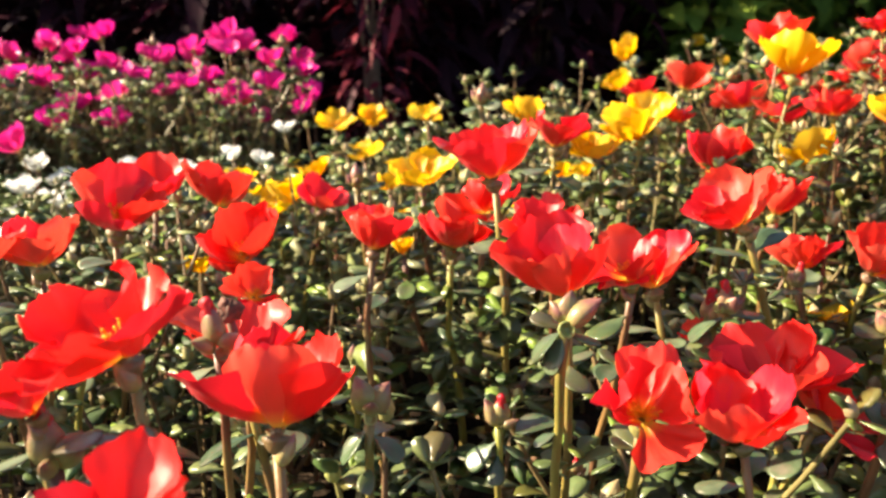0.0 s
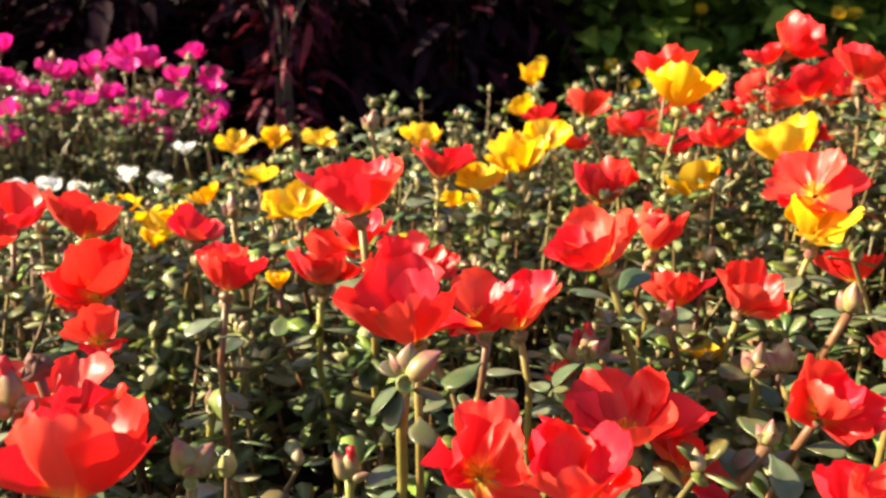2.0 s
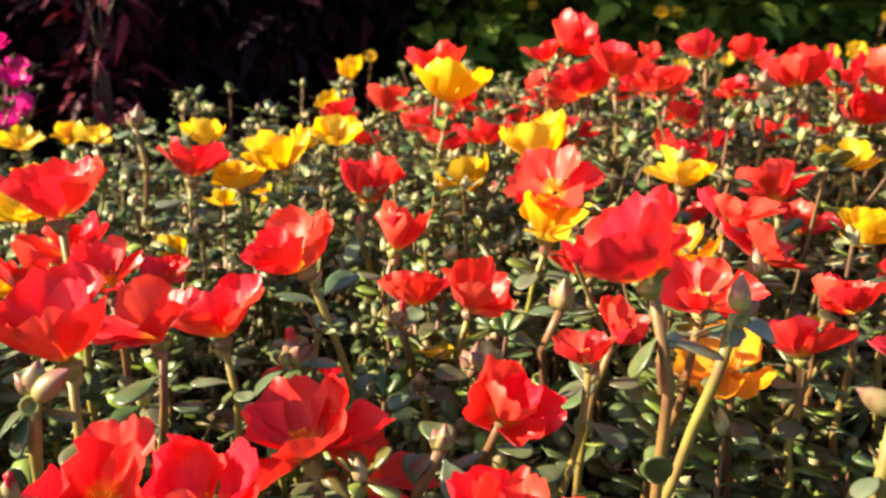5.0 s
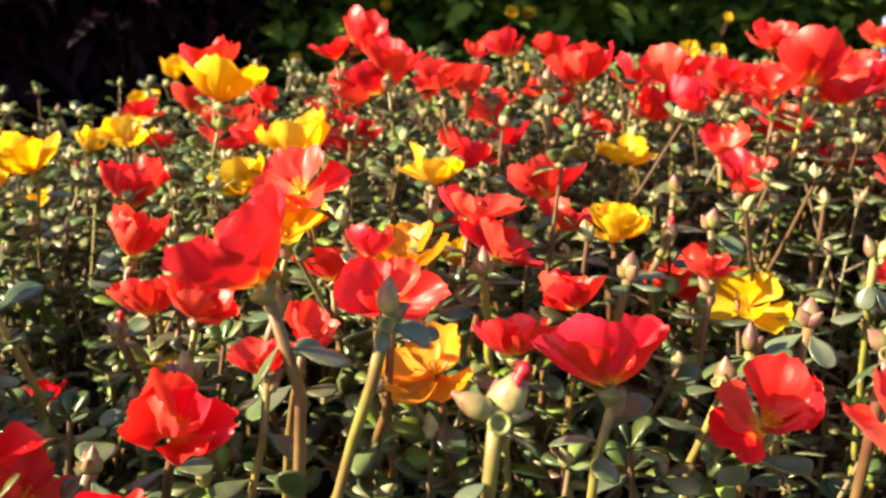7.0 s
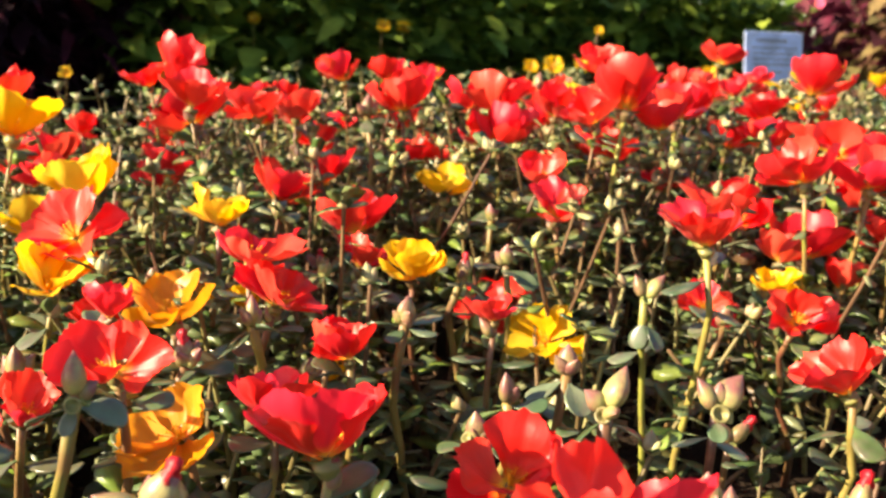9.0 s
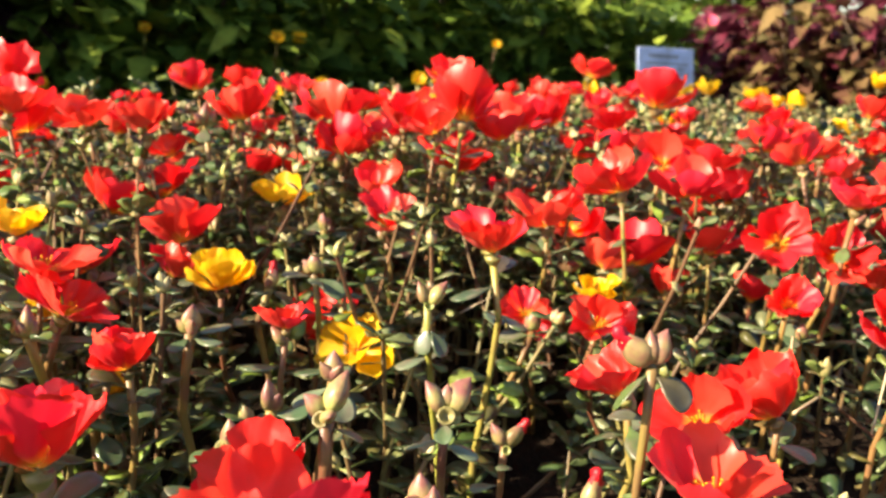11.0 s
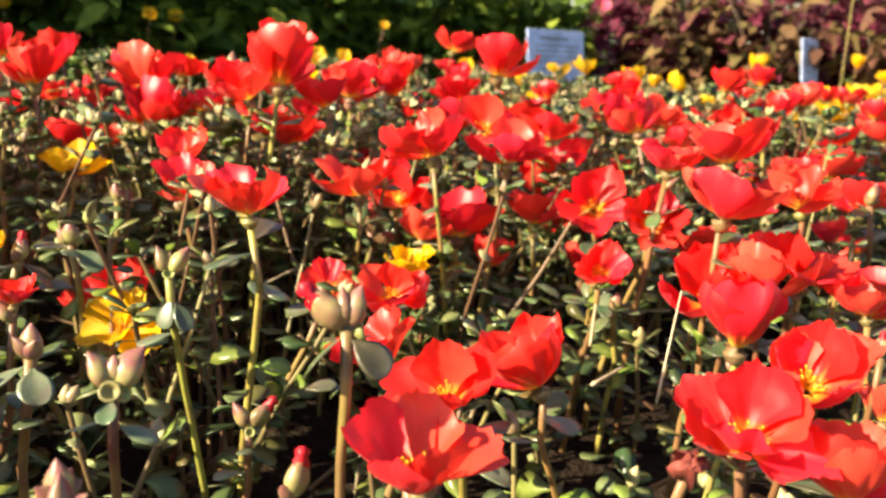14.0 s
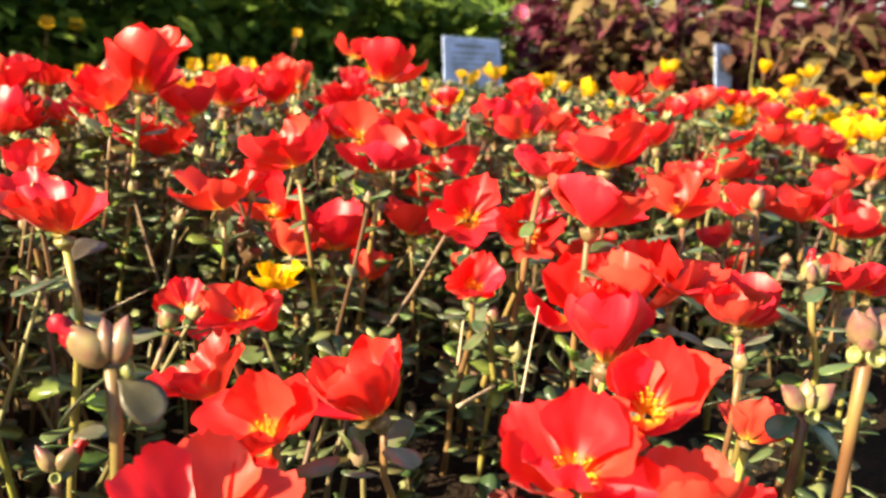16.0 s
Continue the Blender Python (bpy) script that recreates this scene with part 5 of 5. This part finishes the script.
left_places = scatter(-1.3, -0.18, 1.02, 1.3, 0.026, lambda x, y: x > -1.15 + 0.12 * noise.noise((1.0, y * 6, 2.0)) and y > 1.05 + 0.05 * noise.noise((x * 6, 4.0, 2.0)), 0.4, 0.72, rng)
foliage("low_foliage", "low grey-green leaves round small white flowers", left_places, 0, FAR_SPRIGS, LOW_LEAF)
pink_places = [(x, y, 0.10 + 0.12 * rng.random()) for x, y, h in scatter(-1.5, -0.2, 1.28, 1.75, 0.022, lambda x, y: x < -0.26 - 0.1 * abs(y - 1.5) and (x + 0.7) ** 2 / 0.55 + (y - 1.5) ** 2 / 0.075 < 1.1 + 0.3 * noise.noise((x * 5, y * 5, 0)), 0.8, 1.1, rng)]
foliage("purslane_foliage", "grey-green purslane leaves and pale buds under magenta flowers", pink_places, 0, FAR_BUDDED)


# ---- shrubs behind the bed ----
def blade_arrays(length, width, fold, droop):
    """A pointed leaf with a folded midrib, pointing along +x."""
    prof = [(0, 0.06), (0.2, 0.7), (0.45, 1.0), (0.72, 0.66), (1.0, 0.0)]
    verts, faces = [], []
    for s, w in prof:
        z = -droop * s * s * length
        if w == 0:
            verts.append((s * length, 0, z))
            continue
        h = w * width / 2
        verts += [(s * length, -h, z + fold * h), (s * length, 0, z), (s * length, h, z + fold * h)]
    for i in range(3):
        a, b = 3 * i, 3 * i + 3
        faces += [(a, b, b + 1, a + 1), (a + 1, b + 1, b + 2, a + 2)]
    faces += [(9, 12, 10), (10, 12, 11)]
    return as_tris(verts, faces)


def shrub(name, label, x, y, radius, height, leaves, size, mat, seed, aspect=0.5, arch=0.4):
    """A bush of several stems with single leaves all round them."""
    rnd = random.Random(seed)
    g = float(ground_z(x, y))
    thing = new(name)
    thing.location = (x, y, g - 0.01)
    tagged(thing, label, "shrub", name.replace("_", " ") + "s behind the bed")
    V, T, I, off = [], [], [], 0
    stems = 7
    for k in range(stems):
        w = 6.28 * k / stems + rnd.uniform(-0.3, 0.3)
        rr = radius * rnd.uniform(0.35, 0.9)
        top = Vector((rr * math.cos(w), rr * math.sin(w), height * rnd.uniform(0.75, 1.0)))
        pts = bend((0.02 * math.cos(w), 0.02 * math.sin(w), 0), top, (math.cos(w) * 0.6, math.sin(w) * 0.6, 0.8), 8)
        v, f = tube(pts, [0.006 - 0.0006 * i for i in range(8)], 6)
        piece("stem", mesh_of("stem", v, f, BARK), thing)
        for i in range(leaves // stems):
            s = rnd.uniform(0.1, 1.0)
            j = min(6, int(s * 7))
            p = pts[j].lerp(pts[j + 1], s * 7 - j) + Vector((rnd.gauss(0, 0.28), rnd.gauss(0, 0.28), rnd.gauss(0, 0.12))) * radius
            p.z = max(0.02, p.z)
            v, t = blade_arrays(1, aspect * rnd.uniform(0.8, 1.2), rnd.uniform(0.1, 0.5), rnd.uniform(0, arch * 1.6))
            out = math.atan2(p.y, p.x) + rnd.uniform(-1.3, 1.3)
            m = np.array(leaf_at(p, out, rnd.uniform(-0.5, 0.8), size * rnd.uniform(0.6, 1.3), rnd.uniform(-0.6, 0.6)))
            V.append(v @ m[:3, :3].T + m[:3, 3])
            T.append(t + off)
            I.append(np.zeros(len(t)))
            off += len(v)
    me = tri_mesh("leaf_mass", np.concatenate(V), np.concatenate(T), [mat], np.concatenate(I))
    tagged(piece("leaf_mass", me, thing), kind="stuff")
    return thing


# Purple shrubs; the shade over them is in the leaf colour.
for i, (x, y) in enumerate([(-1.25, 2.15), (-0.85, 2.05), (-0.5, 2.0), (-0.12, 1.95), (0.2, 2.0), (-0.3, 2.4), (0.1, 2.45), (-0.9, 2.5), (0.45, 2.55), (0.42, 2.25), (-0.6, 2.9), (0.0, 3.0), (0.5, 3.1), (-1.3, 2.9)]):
    shrub("purple_shrub", "dark purple shrub with drooping narrow crimson leaves, shade put into their colour", x, y, 0.27, 0.58, 850, 0.085, DARKRED_SHADED, 40 + i, 0.34, 0.7)
# Extra bush that stands for sunlit leaves of the purple shrubs.
shrub("crimson_shrub", "small bush added as the sunlit crimson patch of the dark purple shrubs", -0.13, 1.75, 0.10, 0.40, 170, 0.05, CRIMSON_LIT, 31, 0.3, 1.0)
for i, (x, y) in enumerate([(0.62, 2.15), (0.95, 2.2), (1.3, 2.3), (1.65, 2.4), (2.0, 2.45), (2.35, 2.45), (0.8, 2.6), (1.2, 2.7), (1.6, 2.8), (2.1, 2.9), (2.6, 2.75), (1.0, 3.2), (1.5, 3.4), (2.1, 3.5), (2.7, 3.3), (3.2, 3.1)]):
    shrub("green_shrub", "leafy green shrub in half shade behind the bed", x, y, 0.26, 0.62 - 0.05 * (i % 3), 900, 0.076, HEDGE, 60 + i, 0.6, 0.4)
for i, (x, y) in enumerate([(2.95, 2.15), (3.15, 1.85), (3.35, 1.5), (3.5, 1.1), (3.2, 2.5), (3.6, 2.1), (3.8, 1.6), (3.9, 1.2), (3.8, 0.7), (4.2, 1.9), (4.1, 2.4), (4.3, 1.4)]):
    shrub("red_coleus", "wine-red coleus bush with ruffled leaves", x, y, 0.28, 0.55, 720, 0.075, COLEUS_RED, 80 + i, 0.6, 0.5)
for i, (x, y) in enumerate([(2.78, 2.02), (2.9, 1.78), (3.1, 1.42), (3.25, 1.1), (3.3, 0.8)]):
    shrub("bronze_coleus", "bronze and ochre coleus with broad leaves", x, y, 0.18, 0.5, 230, 0.068, COLEUS_TAN, 95 + i, 0.72, 0.7)


for i, (x, y) in enumerate([(-3.2, 3.4), (-2.2, 4.2), (-1.2, 4.6), (-0.2, 4.8), (0.8, 5.0), (1.8, 5.0), (2.8, 4.8), (3.7, 4.3), (4.5, 3.6), (5.1, 2.8), (5.4, 1.9), (5.5, 1.0), (5.3, 0.1)]):
    shrub("tall_green_shrub", "tall dark green shrub at the far side of the garden", x, y, 0.75, 1.7, 1000, 0.17, HEDGE, 120 + i, 0.55, 0.4)


def sign(x, y, z, width, height, bearing, name):
    """A small white board on a stake, leaning back a little, with grey print."""
    thing = new(name)
    g = float(ground_z(x, y))
    thing.matrix_basis = pose(x, y, g, 0, 0, bearing)
    tagged(thing, "small white plant label board with grey print on a stake", "sign")
    bm = bmesh.new()
    bmesh.ops.create_cube(bm, size=1, matrix=Matrix.Diagonal((width, 0.004, height, 1)))
    bmesh.ops.bevel(bm, geom=bm.edges[:], offset=0.0012, segments=1, affect="EDGES")
    me = bpy.data.meshes.new("board")
    bm.to_mesh(me)
    bm.free()
    me.materials.append(BOARD)
    lean = Matrix.Rotation(radians(-8), 4, "X")
    board = piece("board", me, thing, Matrix.Translation((0, 0, z - g)) @ lean)
    rows = [(0.34, 0.5), (0.2, 0.78), (0.1, 0.7), (0.0, 0.78), (-0.1, 0.6), (-0.24, 0.4)]
    for r, w in rows:
        h = 0.007 if r > 0.3 else 0.004
        bar = [(sx * w * width / 2 - (0.78 - w) * width * 0.2, sy, r * height + sz * h / 2) for sy in (-0.0045, -0.002) for sx, sz in ((-1, -1), (1, -1), (1, 1), (-1, 1))]
        piece("print_bar", mesh_of("print_bar", bar, [(0, 1, 2, 3), (0, 4, 5, 1), (1, 5, 6, 2), (2, 6, 7, 3), (3, 7, 4, 0)], INK, None, False), board)
    v, f = tube([(0, 0.008, -0.05), (0, 0.012, z - g + 0.02)], [0.005, 0.005], 8)
    piece("stake", mesh_of("stake", v, f, BARK), thing)


sign(2.035, 1.79, 0.314, 0.215, 0.136, 5, "label_sign")
sign(2.87, 1.60, 0.346, 0.105, 0.13, 8, "label_sign")


def shrub_flower(x, y, z, size, mat, name, label, petals=5):
    """A small daisy-like flower on a thin stalk."""
    thing = new(name)
    g = float(ground_z(x, y))
    thing.location = (x, y, g)
    tagged(thing, label, "flower", "flowers among the shrubs")
    v, f = tube(bend((0, 0.03, 0), (0, 0, z - g), (0, -0.4, 0.9), 6), [0.0012] * 6, 6)
    piece("stem", mesh_of("stem", v, f, STEM), thing)
    head = Matrix.Translation((0, 0, z - g)) @ turned((-0.2, -0.75, 0.6))
    if mat:
        v, t = blade_arrays(size * 0.55, size * 0.5, 0.35, -0.5)
        me = mesh_of("petal", v, [tuple(map(int, q)) for q in t], mat)
    for k in range(petals):
        turn = head @ Matrix.Rotation(6.283 * k / petals, 4, "Z")
        piece("petal", me if mat else PETALS["yellow", 0.65, k % 6], thing, turn if mat else turn @ Matrix.Scale(size * 0.5, 4))
    piece("stamen_tuft", STAMENS[0], thing, head @ Matrix.Scale(size * 0.5, 4))


for x, y, z, s in ((1.012, 1.92, 0.351, 0.045), (1.6, 1.95, 0.363, 0.035), (1.15, 1.43, 0.297, 0.055), (1.19, 1.40, 0.3, 0.04), (1.11, 1.44, 0.295, 0.04),
                   (0.534, 1.93, 0.237, 0.04), (0.522, 1.71, 0.215, 0.03), (0.75, 2.02, 0.354, 0.04), (1.1, 2.02, 0.35, 0.05), (0.95, 1.51, 0.275, 0.04),
                   (1.31, 1.2, 0.302, 0.04), (0.86, 1.5, 0.26, 0.04), (0.35, 1.75, 0.25, 0.035)):
    shrub_flower(x, y, z, s * 0.85, None, "yellow_shrub_flower", "small golden yellow flower in shade among green shrubs")
shrub_flower(2.55, 2.17, 0.475, 0.055, ZINNIA, "rose_flower", "rose-pink round flower among green and red leaves", 14)


def stalk(name, label, p0, p1, r, mat, sag=0.0):
    """A single long stalk lying or standing in the bed."""
    thing = new(name)
    thing.location = p0
    tagged(thing, label, "stalk")
    d = Vector(p1) - Vector(p0)
    pts = [d * (i / 7) + Vector((0, 0, sag * math.sin(math.pi * i / 7))) for i in range(8)]
    v, f = tube(pts, [r * (1 - 0.06 * i) for i in range(8)], 6)
    piece("stem", mesh_of("stem", v, f, mat), thing)



# ---- more budded stems through the near part of the bed ----
rng = random.Random(33)
for i in range(75):
    x, y = rng.uniform(-0.25, 1.3), rng.uniform(0.33, 0.95)
    if in_bed(x, y):
        budded_stem(x, y, float(canopy_z(x, y)) + rng.uniform(-0.065, -0.012), rng.uniform(0.009, 0.013), rng.random() < 0.3)
stalk("straw", "long pale dry straw leaning in the bed", (0.714, 0.219, 0.196), (0.725, 0.222, 0.247), 0.0007, STRAW)
stalk("straw", "thin pale dry straw lying across the shoots", (0.622, 0.453, 0.197), (0.646, 0.453, 0.206), 0.0005, STRAW)
stalk("dry_twig", "short bleached dry twig among red stems", (0.731, 0.276, 0.181), (0.762, 0.284, 0.183), 0.0011, STRAW)
stalk("dry_twig", "short bleached dry twig among red stems", (0.745, 0.294, 0.194), (0.752, 0.300, 0.215), 0.0010, STRAW)
stalk("grass_stalk", "tall thin green grass stalk at the back of the bed", (2.25, 1.10, 0.07), (2.315, 1.15, 0.53), 0.0022, STEM)
for i in range(26):
    x = rng.uniform(0.95, 1.75)
    y = rng.uniform(0.35, 0.6) + 0.25 * (x - 0.9)
    bloom("red", x, y, float(canopy_z(x, y)) + rng.uniform(-0.01, 0.03), rng.uniform(0.022, 0.029), rng.uniform(3, 25), rng.uniform(0, 360), 0.38)
for i in range(42):
    x = rng.uniform(1.45, 2.5)
    y = rng.uniform(0.45, 0.85) + 0.28 * (x - 1.4)
    bloom("yellow", x, y, float(canopy_z(x, y)) + rng.uniform(-0.015, 0.02), rng.uniform(0.018, 0.025), rng.uniform(3, 25), rng.uniform(0, 360), 0.4)
for i in range(34):
    x, y = rng.uniform(-1.2, -0.25), rng.uniform(1.32, 1.75)
    bloom("pink", x, y, rng.uniform(0.17, 0.27), rng.uniform(0.026, 0.034), rng.uniform(5, 30), rng.uniform(0, 360), 0.35)
for i in range(48):
    x = rng.uniform(0.36, 1.35)
    y = rng.uniform(0.72, 1.15) + 0.1 * max(0.0, x - 0.8)
    bloom("red", x, y, float(canopy_z(x, y)) + rng.uniform(-0.02, 0.028), rng.uniform(0.021, 0.028), rng.uniform(3, 28), rng.uniform(0, 360), rng.choice((0.2, 0.35, 0.35, 0.5)))
for i in range(34):
    x, y = rng.uniform(0.74, 1.5), rng.uniform(0.36, 0.78)
    y += 0.2 * max(0.0, x - 0.9)
    bloom("red", x, y, float(canopy_z(x, y)) - rng.uniform(0.04, 0.09), rng.uniform(0.022, 0.029), rng.uniform(5, 35), rng.uniform(0, 360), rng.choice((0.2, 0.35, 0.5)))


# ---- withered flowers ----
def withered_mesh(seed):
    """The crumpled brown rag of a flower that is over."""
    rnd = random.Random(seed)
    sides, verts, faces = 12, [], []
    prof = [(-0.1, 0.12), (0.0, 0.22), (0.15, 0.34), (0.32, 0.40), (0.46, 0.30), (0.50, 0.16), (0.44, 0.04)]
    for i, (z, r) in enumerate(prof):
        for k in range(sides):
            w = 2 * math.pi * k / sides
            q = r * (1 + rnd.uniform(-0.6, 0.5) * min(1, i / 2))
            verts.append((q * math.cos(w), q * math.sin(w), z + rnd.uniform(-0.2, 0.22) * min(1, i / 2)))
    for i in range(len(prof) - 1):
        for k in range(sides):
            n = (k + 1) % sides
            faces.append((i * sides + k, i * sides + n, (i + 1) * sides + n, (i + 1) * sides + k))
    faces.append(tuple(range(sides))[::-1])
    faces.append(tuple((len(prof) - 1) * sides + k for k in range(sides)))
    return mesh_of("withered_petals", verts, faces, WITHERED)


def withered(x, y, z, size, seed):
    """A withered flower hanging on its stem."""
    rnd = random.Random(seed)
    gx, gy = x + rnd.uniform(-0.02, 0.02), y + 0.015
    foot = Vector((gx, gy, float(ground_z(gx, gy)) - 0.004))
    thing = new("withered_purslane_flower")
    thing.location = foot
    tagged(thing, "withered brown-red purslane flower crumpled on its stem", "flower", "withered purslane flowers in the bed")
    top = Vector((x, y, z)) - foot
    pts = bend((0, 0, 0), top, (rnd.uniform(-0.3, 0.3), -0.3, 0.9), 7)
    v, f = tube(pts, [0.0017] * 7)
    piece("stem", mesh_of("stem", v, f, STEM), thing)
    head = Matrix.Translation(top) @ turned((rnd.uniform(-0.4, 0.4), -0.4, 0.8)) @ Matrix.Scale(size, 4)
    piece("calyx", CALYX_MESH, thing, head)
    piece("withered_petals", withered_mesh(seed), thing, head, "crumpled brown-red petals")
    for k in range(4):
        piece("leaf", rnd.choice(LEAVES), thing, leaf_at(pts[5], 1.6 * k, rnd.uniform(-0.2, 0.5), 0.016))


for i, (x, y, z, s) in enumerate((
        (-0.076, 0.301, 0.229, 0.011),
        (0.616, 0.123, 0.230, 0.012),
)):
    withered(x, y, z, s, 700 + i)
